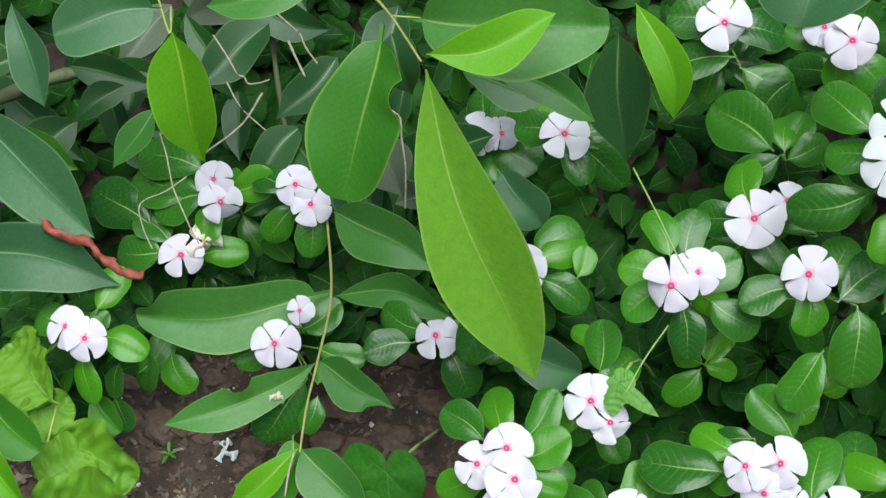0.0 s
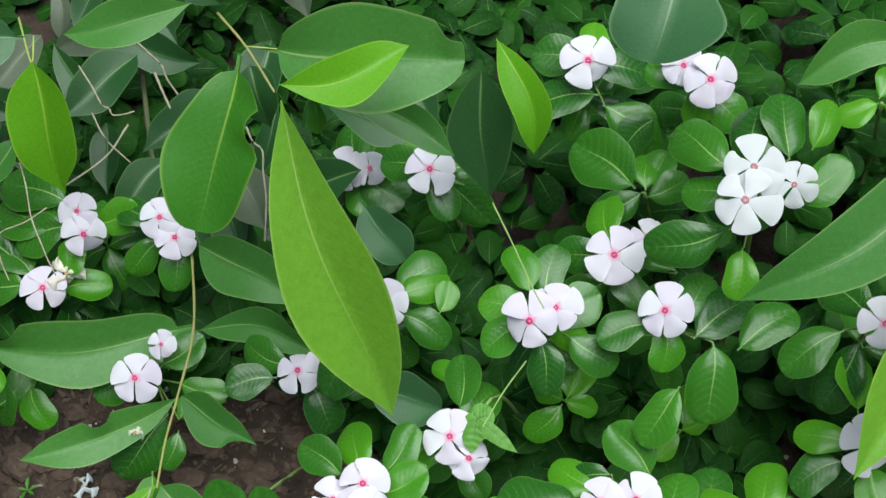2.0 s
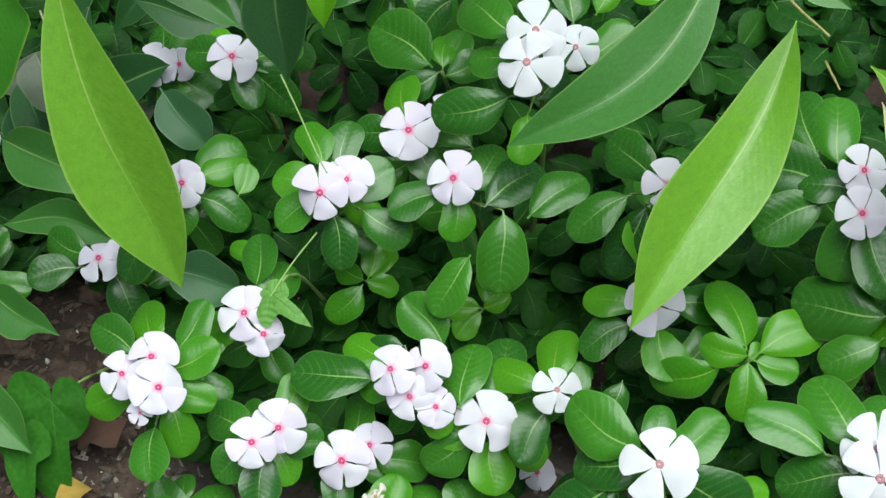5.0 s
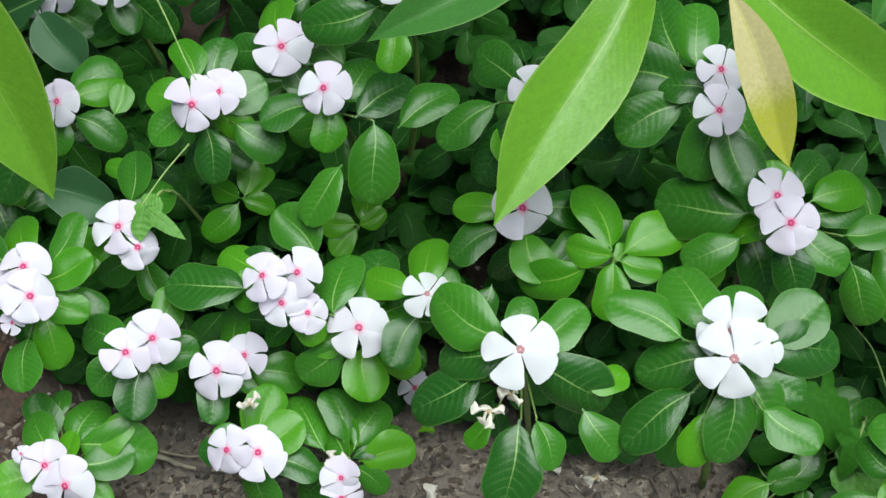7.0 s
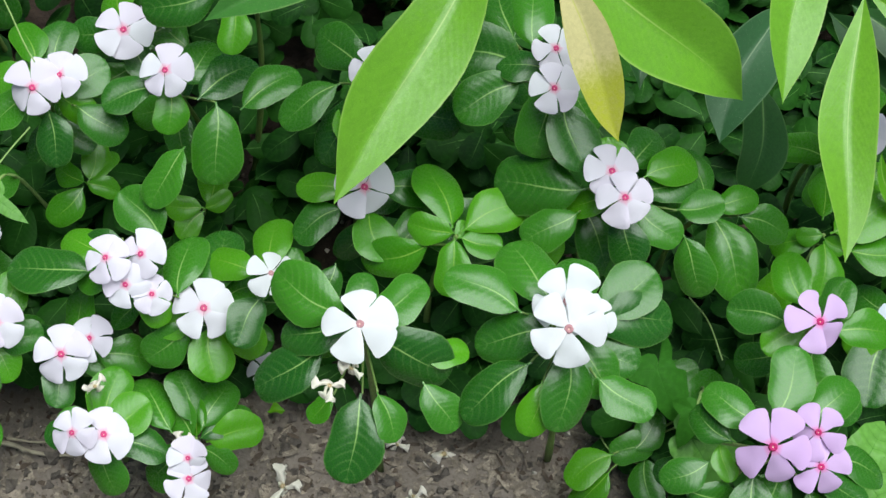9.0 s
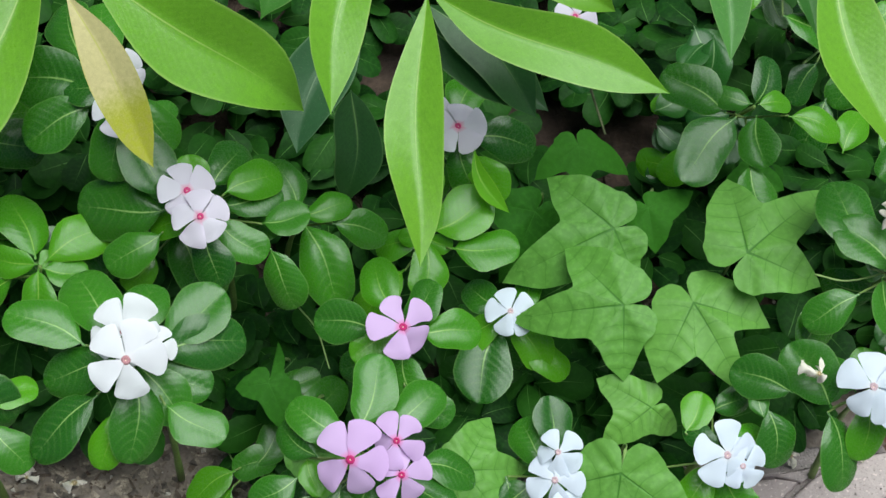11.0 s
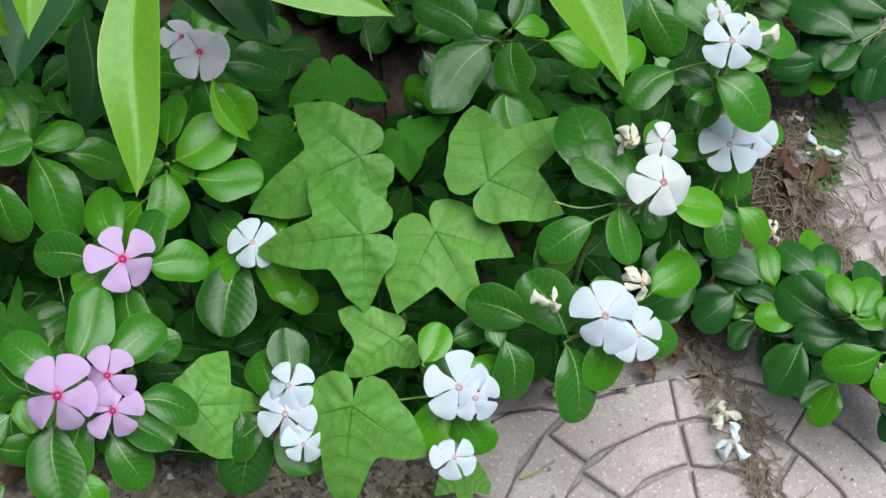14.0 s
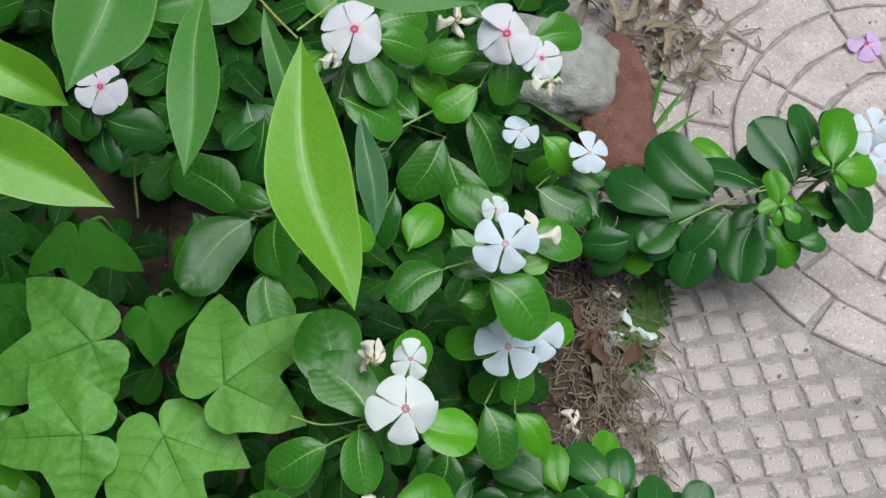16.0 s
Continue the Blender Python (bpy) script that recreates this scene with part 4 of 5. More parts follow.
tree_leaf((0.556, 0.277, 0.260), (0.555, 0.206, 0.240), 0.034, 0.00, 'dark')
tree_leaf((0.681, 0.263, 0.260), (0.767, 0.190, 0.240), 0.048, 0.00, 'dark')
tree_leaf((-0.293, 0.125, 0.120), (-0.347, 0.173, 0.120), 0.056, 0.00, 'crinkle')
tree_leaf((-0.301, 0.107, 0.105), (-0.226, 0.087, 0.090), 0.053, 0.00, 'crinkle')
tree_leaf((-0.295, 0.045, 0.120), (-0.220, 0.052, 0.110), 0.063, 0.00, 'crinkle')
tree_leaf((-0.297, 0.064, 0.100), (-0.268, 0.104, 0.100), 0.048, 0.00, 'crinkle')
tree_leaf((-0.326, 0.101, 0.110), (-0.292, 0.138, 0.100), 0.038, 0.00, 'crinkle')
tree_leaf((-0.241, 0.060, 0.100), (-0.287, 0.040, 0.100), 0.051, 0.00, 'crinkle')
tree_leaf((-0.283, 0.150, 0.090), (-0.256, 0.126, 0.080), 0.026, 0.00, 'green')
tree_leaf((-0.343, 0.116, 0.150), (-0.285, 0.076, 0.140), 0.038, 0.00, 'green')
tree_leaf((-0.321, 0.063, 0.160), (-0.273, 0.030, 0.150), 0.037, 0.00, 'lime')

# low leaves of the tree behind the bare soil, mostly in the shade-darkened green
rb = random.Random(31)
for _ in range(60):
    bx, by, bz = rb.uniform(-0.48, 0.0), rb.uniform(0.34, 0.68), rb.uniform(0.06, 0.19)
    ba, bl = rb.gauss(-1.57, 0.9), rb.uniform(0.05, 0.11)
    tree_leaf((bx, by, bz), (bx + bl * math.cos(ba), by + bl * 0.8 * math.sin(ba), bz - rb.uniform(0.0, 0.05)), bl * rb.uniform(0.38, 0.5), rb.uniform(-0.06, 0.06), rb.choice(("dark", "dark", "dark", "dark", "olive")))

# ---- periwinkles ----
shoot(0.171, 0.426, 0.230, 'm',
      [(0, -3, 42, 99, 'l')],
      [(9, -23, -170, 55), (0, 0, 2, 41), (0, 0, 170, 41), (13, -29, -39, 49), (0, 0, 90, 34)])
shoot(0.255, 0.380, 0.269, 'm',
      [(4, -3, 39, 103, 'l'), (-15, 7, 32, 65, 'l')],
      [(0, 0, 169, 39), (0, 0, -105, 28), (0, 0, -44, 36), (0, 0, 66, 29)])
shoot(0.058, 0.362, 0.172, 'm',
      [(2, -3, 41, 94, 'l')],
      [(0, 0, -58, 37), (0, 0, 172, 38), (0, 0, 21, 48), (0, 0, -41, 51), (0, 0, 132, 30)])
shoot(-0.009, 0.402, 0.114, 'm',
      [(-8, -5, 35, 106, 'l'), (10, -3, 32, 66, 'l')],
      [(0, 0, 116, 46), (0, 0, 68, 31), (0, 0, -34, 45), (0, 0, -79, 37)])
shoot(0.158, 0.219, 0.208, 'm',
      [(-5, -7, 41, -84, 'l'), (11, 4, 37, 86, 'l')],
      [(-9, 14, 114, 36), (-24, -13, -139, 17), (24, 9, 32, 17), (0, -18, -79, 31), (22, -11, -32, 33), (-25, -3, 143, 21), (19, -13, -37, 10), (-5, 30, 64, 22)])
shoot(0.203, 0.280, 0.195, 'm',
      [(0, -2, 41, 66, 'l'), (21, 13, 28, 95, 'l')],
      [(-14, -3, 177, 24), (-4, 19, 115, 27), (43, -7, 131, 40), (15, -14, -68, 18), (16, -1, 44, 28)])
shoot(0.242, 0.219, 0.219, 'm',
      [(-1, 2, 39, 80, 'l')],
      [(-14, -11, -168, 29), (5, -10, -94, 23), (31, -13, -88, 48), (18, -11, 45, 47), (8, -2, 61, 37), (13, -44, -124, 42), (47, -16, 44, 44)])
shoot(0.176, 0.201, 0.129, 'y',
      [],
      [(-1, -1, 157, 25), (-1, 0, -14, 22), (-2, -3, -129, 31), (2, 4, 83, 29), (3, 2, 71, 26)])
shoot(0.257, 0.197, 0.108, 'y',
      [],
      [(0, 0, -178, 26), (0, 0, 27, 21), (3, 2, 87, 31), (-1, -4, -132, 22)])
shoot(0.106, 0.151, 0.147, 'm',
      [(-2, 1, 39, 125, 'l'), (12, -12, 34, 106, 'l')],
      [(8, 23, 106, 36), (10, 26, 42, 19), (-3, -6, -172, 32), (-18, 5, -130, 37), (1, 47, 169, 22)])
shoot(0.044, 0.243, 0.173, 'm',
      [(3, -3, 36, 67, 'l')],
      [(14, 1, 33, 32), (12, -12, -21, 33), (-3, -6, -83, 27), (8, 15, 32, 30), (39, -5, 77, 23), (-16, -15, -118, 52)])
shoot(0.056, 0.093, 0.163, 'm',
      [(8, -11, 39, 116, 'l'), (0, 9, 37, 154, 'l'), (-19, -3, 34, 126, 'l'), (-5, -27, 17, 77, 'l')],
      [(18, 9, 35, 23), (21, -14, -8, 16), (9, -30, -51, 22), (2, -30, -91, 37), (-18, -20, -171, 28), (-12, 19, 107, 31), (8, 16, 66, 38), (-17, 26, 168, 34)])
shoot(0.222, 0.107, 0.153, 'm',
      [(-12, 4, 34, 105, 'l'), (10, 8, 36, 75, 'l'), (1, -12, 33, -105, 'l'), (18, -17, 30, -56, 'l')],
      [(-24, -1, 172, 53), (-22, -11, 151, 16), (33, -15, 90, 43), (17, -20, -47, 11), (-8, 25, -171, 25), (-12, 28, 174, 32), (56, -14, 86, 47), (19, 26, 136, 41)])
shoot(0.271, 0.095, 0.130, 'm',
      [(1, -2, 44, 84, 'w')],
      [(-13, -11, -167, 17), (-16, -23, -147, 23), (7, -22, -82, 24), (18, -21, -21, 17), (20, 9, 48, 23), (0, 20, 86, 24)])
shoot(0.125, 0.076, 0.123, 'm',
      [(-5, -7, 38, 125, 'l'), (11, 4, 38, 106, 'l')],
      [(-9, 9, 171, 31), (-12, -16, -144, 23), (13, 18, 74, 24), (19, 3, -13, 18), (8, -17, -104, 30), (9, -9, -59, 21), (16, 30, 54, 16)])
shoot(0.178, 0.076, 0.100, 'm',
      [(-1, -4, 43, 90, 'l'), (16, 8, 32, 44, 'l')],
      [(4, 18, 90, 25), (16, 11, -17, 38), (-2, -18, -96, 18), (18, -1, -34, 12), (-19, 20, -168, 20)])
shoot(0.199, 0.019, 0.091, 'm',
      [(-7, -2, 34, 125, 'l'), (13, -2, 39, 105, 'l'), (4, 30, 15, 20, 'e')],
      [(-14, 3, -172, 15), (11, -14, -84, 24), (22, 5, 53, 23), (23, -6, 0, 26), (14, 5, 84, 37), (3, 11, 73, 29), (-4, 4, 147, 20)])
shoot(0.316, 0.108, 0.156, 'm',
      [(1, -3, 34, 84, 'c')],
      [(1, 8, 98, 30), (-4, -11, -112, 39), (-14, 3, 158, 30), (9, -7, 77, 25)])
shoot(0.267, 0.026, 0.078, 'm',
      [(-1, -16, 29, 104, 'l'), (0, -29, 35, 64, 'l'), (-8, -6, 15, 94, 'e')],
      [(-15, 3, 116, 44), (-7, 15, 101, 30), (9, 12, 69, 28), (-6, 3, 130, 27), (9, 1, 44, 15), (14, -7, 29, 31), (2, 4, 113, 25), (-20, -9, -133, 21), (15, -18, -22, 8), (9, 8, 29, 27)])
shoot(0.074, 0.001, 0.078, 'm',
      [(13, -9, 40, 65, 'l'), (-3, 4, 36, 126, 'l'), (-21, 11, 15, 97, 'l')],
      [(-15, -5, -169, 26), (-6, 19, 132, 25), (-1, 23, 41, 10), (17, 16, 8, 30), (9, 23, -5, 49), (13, 23, 80, 30), (8, 31, 13, 36), (-11, 26, 115, 29), (24, -6, -41, 15), (-5, 38, 100, 20)])
shoot(0.381, 0.019, 0.234, 'm',
      [(0, -4, 46, 98, 'c'), (-16, -40, 16, 73, 'e'), (-4, -29, 14, 43, 'e')],
      [(-14, 9, 157, 40), (-17, 2, -172, 31), (1, 10, 88, 20), (16, 11, 45, 26), (7, -20, -18, 39), (11, -39, -60, 28), (2, -40, -98, 48), (-15, -41, -135, 19), (-22, -25, -171, 41), (-16, -8, -167, 15), (33, -13, 7, 30), (37, -31, -49, 32), (13, -9, 20, 14)])
shoot(0.503, 0.024, 0.237, 'm',
      [(-1, -9, 49, 62, 'c'), (-2, 8, 45, 53, 'c'), (14, -1, 27, -18, 'c')],
      [(-15, 16, 112, 37), (-27, 5, 151, 47), (-15, -11, -176, 37), (-21, -24, -145, 48), (1, -26, -87, 33), (18, -32, -30, 37), (21, -4, 9, 40), (17, 8, 37, 43), (8, -23, -39, 24), (-2, 20, 62, 25), (-13, -34, -107, 30), (15, -19, -10, 27)])
shoot(0.539, 0.140, 0.220, 'm',
      [(3, -12, 39, 91, 'l'), (-5, 6, 39, 100, 'l')],
      [(12, 4, 23, 41), (-19, -1, 176, 55), (5, -20, -80, 30), (-5, 16, 91, 18), (-12, -8, -175, 18), (16, -12, -40, 31), (12, 21, 48, 28), (-26, -21, -159, 31), (30, -8, 38, 27), (40, -11, 12, 29), (44, -27, -78, 37)])
shoot(0.496, 0.199, 0.263, 'm',
      [(-1, -18, 34, 96, 'l'), (0, 10, 33, 110, 'l')],
      [(-8, 2, 169, 26), (-9, -25, -92, 25), (0, -26, -58, 41), (-20, -6, -152, 45), (-12, 16, 92, 44), (-18, 5, 172, 50), (-26, 23, 109, 46), (10, -9, -48, 27)])
shoot(0.437, 0.119, 0.192, 'y',
      [],
      [(-4, 0, 172, 26), (2, -2, -7, 27), (3, 3, 28, 44), (-2, 5, 106, 46), (-2, -4, -94, 32), (-16, -6, -161, 43), (0, -2, 67, 13)])
shoot(0.374, 0.153, 0.188, 'm',
      [(2, 0, 43, 93, 'l')],
      [(-15, -1, 160, 28), (13, 1, 14, 34), (4, -11, -69, 35), (-10, -12, -154, 36), (-5, 19, 99, 39), (38, -29, 4, 59), (-16, -46, -107, 27), (17, -37, 45, 35)])
shoot(0.376, 0.226, 0.228, 'm',
      [(4, -6, 35, 102, 'l')],
      [(-13, 1, 135, 34), (-20, -9, -147, 43), (10, -7, -1, 45), (14, -27, -12, 42), (-12, -28, -128, 34)])
shoot(0.293, 0.280, 0.283, 'm',
      [(-7, -12, 47, -88, 'c'), (-3, 11, 44, 92, 'c'), (23, 2, 35, -29, 'c')],
      [(-22, 18, 138, 40), (-8, 30, 89, 31), (19, 23, 94, 43), (34, 31, 66, 33), (21, -3, 35, 43), (-16, -26, -158, 48), (-5, -36, -95, 31), (-23, 4, 178, 20)])
shoot(0.219, 0.330, 0.208, 'm',
      [],
      [(-6, 2, 148, 53), (1, 4, 87, 26), (-4, -4, -151, 29), (2, -4, 25, 30), (3, 56, -128, 37), (-3, 23, 33, 18)])
shoot(0.380, 0.409, 0.228, 'y',
      [],
      [(-2, -2, -156, 28), (-2, 2, 71, 24), (10, 7, 29, 46), (2, -6, -14, 25)])
shoot(-0.282, 0.172, 0.145, 'm',
      [(13, -5, 35, 109, 'l'), (-5, 3, 34, 129, 'l')],
      [(-15, 12, 169, 27), (16, 11, 77, 40), (23, -1, -5, 26), (8, -20, -86, 28), (13, 15, 34, 6)])
shoot(-0.241, 0.280, 0.090, 'm',
      [(2, -2, 41, 103, 'l'), (18, 11, 23, 14, 'e')],
      [(-19, 1, -177, 42), (9, 3, 6, 35), (-16, 10, 143, 36), (-32, 23, 155, 60)])
shoot(-0.216, 0.321, 0.121, 'm',
      [(0, 8, 33, 108, 'l'), (7, -9, 39, 88, 'l')],
      [(17, 1, 31, 29), (1, -21, -117, 18), (-13, 1, -155, 43), (-16, 20, 164, 59), (-18, 1, 162, 65)])
shoot(-0.144, 0.319, 0.128, 'm',
      [(-3, 6, 35, 87, 'l'), (10, -8, 35, 107, 'l')],
      [(11, -17, -85, 24), (-19, 8, 151, 27), (22, 6, -40, 31), (-22, -11, -108, 24)])
shoot(-0.143, 0.209, 0.098, 'm',
      [(1, -7, 39, 87, 'l'), (16, 20, 24, 5, 'l'), (5, -46, 17, 66, 'e')],
      [(27, 2, 65, 31), (30, -6, -9, 33), (22, -28, -118, 55), (31, -32, 73, 19), (32, -40, -104, 27), (-12, -10, -156, 25)])
shoot(-0.021, 0.213, 0.116, 'm',
      [(2, -2, 37, 96, 'l')],
      [(-13, 5, 167, 30), (-14, -8, -166, 38), (12, -6, 14, 29), (12, -10, -61, 31), (34, -16, 31, 20)])
shoot(-0.345, 0.180, 0.078, 'm',
      [],
      [(14, 1, -168, 35), (32, -24, 118, 20), (70, 6, -95, 26), (110, 18, -60, 33), (91, 21, -101, 32), (69, -20, -65, 27), (85, -1, 53, 37)])
shoot(0.663, 0.060, 0.188, 'p',
      [(1, -1, 45, 107, 'p')],
      [(-12, -1, 168, 40), (12, -11, 13, 37), (16, 6, 76, 24), (-12, -6, -154, 20), (6, 14, 125, 37), (1, -35, -40, 34), (-3, -28, -67, 23)])
shoot(0.642, -0.023, 0.178, 'p',
      [(-15, -3, 49, 127, 'p'), (13, 7, 37, 107, 'p'), (15, -13, 37, -63, 'p')],
      [(-8, 17, 72, 45), (-19, 8, 132, 37), (17, 16, 47, 32), (-34, 2, 140, 29), (-22, -15, -86, 46), (-12, -24, -110, 22), (1, -28, -44, 38), (24, -10, 0, 36), (27, -20, -29, 23), (-46, -9, -158, 29), (-41, 3, -72, 23), (-10, -42, -67, 29), (-52, -49, -139, 18), (-61, -26, -16, 30)])
shoot(0.742, 0.111, 0.122, 'm',
      [(-1, -2, 36, 92, 'b')],
      [(-15, -4, -156, 23), (7, -13, -59, 27), (11, -1, 79, 28), (-8, -8, -110, 51), (22, -17, -63, 30), (-11, 11, 137, 20)])
shoot(0.710, 0.233, 0.178, 'm',
      [(3, -8, 39, 78, 'l'), (-8, 4, 29, 97, 'l')],
      [(8, -22, -85, 27), (13, -9, -14, 43), (16, -27, -63, 30), (10, 10, 71, 27)])
shoot(0.688, 0.155, 0.158, 'y',
      [],
      [(-4, -6, 170, 14), (4, 0, 32, 44), (1, -13, -93, 28), (16, -11, 0, 43), (-2, 6, 85, 40), (-16, -24, -143, 43), (2, -6, -15, 14), (-20, -1, -171, 13)])
shoot(0.604, 0.152, 0.188, 'm',
      [],
      [(1, -1, 19, 31), (2, -4, -74, 53), (-11, -7, 171, 27), (-3, 6, 108, 33), (23, 1, -26, 35), (-2, 2, 114, 43), (-16, -12, -179, 36), (-15, 25, -179, 43)])
shoot(0.924, 0.233, 0.185, 'm',
      [],
      [(-2, 1, 161, 24), (2, 1, 6, 24), (0, -4, -90, 38), (-14, -7, -134, 58), (19, -4, -20, 41), (-20, -3, 146, 49), (4, 4, 63, 33), (-7, -40, -77, 40)])
shoot(0.985, 0.070, 0.218, 'm',
      [(6, 1, 44, 41, 'c'), (-11, 28, 21, 157, 'e'), (10, 29, 25, 7, 'c')],
      [(-9, -3, 130, 45), (-31, -9, -147, 41), (-18, -6, -81, 35), (15, -8, -5, 33), (0, -14, -67, 13), (-23, 1, 102, 57), (-1, 4, 116, 26), (10, 14, 69, 32)])
shoot(1.077, 0.160, 0.138, 'm',
      [(-10, -4, 43, 94, 'b'), (9, 3, 36, 74, 'b')],
      [(-4, -22, -78, 14), (19, 5, 32, 20), (-23, -5, 141, 23), (-22, -37, -75, 37), (-3, -42, -52, 30), (-45, -64, -108, 32), (-17, 11, 92, 22)])
shoot(1.063, 0.182, 0.220, 'm',
      [(-8, -4, 41, 74, 'b'), (9, 2, 32, 36, 'e'), (-12, 18, 17, 146, 'c')],
      [(10, 2, 4, 30), (-21, 1, 111, 33), (-15, -19, -44, 42), (-40, -14, -152, 37), (-16, 9, 51, 23), (4, -12, 14, 18), (-32, -33, 1, 16)])
shoot(0.956, 0.009, 0.168, 'm',
      [(-4, 0, 47, 75, 'b'), (16, -12, 37, -65, 'b'), (-35, 11, 19, 85, 'e'), (23, 20, 21, 16, 'e')],
      [(16, -17, -4, 27), (-2, -16, -92, 23), (-26, -11, -72, 44), (-46, 3, 157, 39), (-22, -8, 123, 45), (30, 11, 33, 39), (-21, 7, 100, 17), (-5, 24, 33, 10), (-41, 26, 41, 43), (-65, -12, 94, 18), (-61, -5, -82, 35)])
shoot(0.864, -0.015, 0.137, 'm',
      [(-2, -1, 45, 85, 'b'), (8, -8, 35, -54, 'b'), (-7, -43, 30, -115, 'b')],
      [(-11, 9, 124, 16), (14, 7, 30, 17), (-7, -13, -140, 28), (3, -20, -64, 22), (-21, 17, 62, 28), (-37, -4, -144, 27), (-2, 30, 16, 24)])
shoot(0.757, -0.010, 0.118, 'm',
      [(2, 11, 35, 106, 'b'), (-1, -6, 41, -164, 'b'), (9, -25, 28, -64, 'b')],
      [(-6, 20, 130, 18), (0, 23, 82, 25), (-6, 17, 119, 13), (5, -27, -66, 16), (-22, -11, -151, 25), (-28, 0, -93, 49)])
shoot(1.153, 0.050, 0.088, 'd',
      [(48, -26, 36, 83, 'b')],
      [(-43, -19, -128, 39), (-22, -47, -131, 32), (-11, -18, 171, 34), (23, -24, 170, 49), (-21, -5, 140, 42), (-9, -5, 109, 32), (0, -3, 67, 28), (12, -7, 82, 15), (10, -7, 77, 46), (25, 0, 58, 39), (-20, -44, 25, 24), (14, -42, -85, 17), (-36, -11, -56, 35), (-12, -39, -172, 23), (-22, -19, 130, 28), (9, -32, 127, 46), (-31, 3, 176, 36), (-19, 8, 79, 29), (10, -9, -6, 23), (3, 6, 43, 14), (4, -11, 114, 34), (20, 9, 2, 33), (-32, -48, 69, 21), (13, -36, -118, 16)])
shoot(1.099, 0.080, 0.048, 'd',
      [],
      [(2, 20, 148, 38), (-19, 13, -144, 34), (-5, -8, -142, 27), (12, 3, 146, 27), (-43, 27, -157, 48), (23, -1, 121, 21), (46, 18, 125, 39), (56, 13, 92, 32), (7, -9, -94, 28), (-13, 34, 123, 32), (-33, 39, 165, 24), (-53, 52, -144, 32), (15, 16, 100, 32), (-23, 15, -114, 24), (-2, 5, -177, 21), (8, -1, 200, 24), (-40, 35, -204, 37), (35, -12, 166, 18), (42, 30, 70, 30), (51, 21, 150, 28), (21, -18, -62, 27), (-26, 41, 168, 24), (-43, 52, 224, 22), (-44, 42, -81, 30)])
shoot(1.178, 0.012, 0.078, 'd',
      [],
      [(-4, 0, -121, 26), (1, -4, -82, 43), (2, 15, 156, 24), (5, 7, 48, 31), (2, -19, -114, 36), (-15, -2, -84, 24), (-9, 8, -24, 32), (15, 20, 200, 18), (2, -3, 95, 29), (6, -19, -159, 26)])
shoot(1.292, 0.315, 0.108, 'd',
      [(54, 27, 36, 76, 'b'), (63, 6, 25, 29, 'b'), (20, 19, 15, 86, 'e')],
      [(-58, -18, 139, 58), (-86, -30, 141, 54), (-23, -9, 157, 50), (5, -6, 119, 55), (17, 4, 85, 51), (39, 16, 94, 34), (-43, -25, -134, 45), (-27, -33, -110, 45), (-1, -13, -67, 33), (33, -1, -45, 44), (-41, 4, 131, 34), (6, -45, -8, 22), (-58, -17, 192, 42), (-81, -25, 205, 43), (-14, -16, 231, 44), (9, -4, 150, 46), (12, -2, 128, 42), (35, 20, 157, 31), (-31, -34, -65, 37), (-14, -32, -56, 33), (11, -14, -6, 29), (24, 7, 11, 38), (-47, 5, 200, 26), (-3, -43, -66, 16)])
shoot(1.255, 0.309, 0.088, 'd',
      [],
      [(-100, -15, 136, 40), (-38, -17, -153, 39), (-59, -9, -141, 32), (-22, -17, -116, 49), (29, -12, 94, 22), (37, -16, -90, 20), (-72, -29, -168, 37), (86, 22, 33, 26), (-83, 8, 139, 20), (68, 5, -55, 29), (-96, -28, 85, 30), (-27, -28, -227, 32), (-61, -13, -201, 23), (-29, -6, -146, 39), (39, -2, 155, 18), (38, -22, -133, 17), (-59, -20, -119, 33), (85, 12, 80, 21), (-70, 11, 93, 18), (65, 0, -126, 24)])
shoot(1.081, 0.382, 0.168, 'm',
      [(-1, -2, 49, 98, 'w'), (23, -18, 29, -30, 'w'), (30, -33, 20, 88, 'e'), (-33, 10, 23, 89, 'e')],
      [(28, -1, 20, 29), (3, -18, -90, 21), (-28, -15, 178, 23), (11, -14, -13, 29), (-16, -31, -145, 33), (-15, 18, 102, 31)])
shoot(0.977, 0.370, 0.188, 'm',
      [(-1, -3, 49, 70, 'w'), (-14, -18, 17, 11, 'e')],
      [(20, -9, -4, 29), (5, -23, -52, 28), (28, 8, 26, 22), (-25, -12, -140, 29), (-10, -43, -18, 44), (-10, 16, 125, 26)])
shoot(1.136, 0.328, 0.118, 'm',
      [(5, -7, 32, 88, 'b'), (-42, 9, 28, 59, 'b')],
      [(-24, 10, -52, 29), (-75, 30, -59, 53), (-4, -10, -36, 25), (-92, -3, -68, 51), (-29, -27, -28, 41)])
shoot(1.021, 0.350, 0.128, 'm',
      [],
      [(4, -6, 123, 42), (12, 33, 154, 30), (-3, 29, -28, 32), (23, -16, -119, 45), (-13, -52, -124, 42), (-5, -96, 54, 35), (-20, -25, -120, 31), (26, -80, -44, 27)])
shoot(0.530, 0.164, 0.188, 'm',
      [],
      [(14, -3, 25, 44), (-11, -13, -62, 42), (-22, -31, -127, 26)])
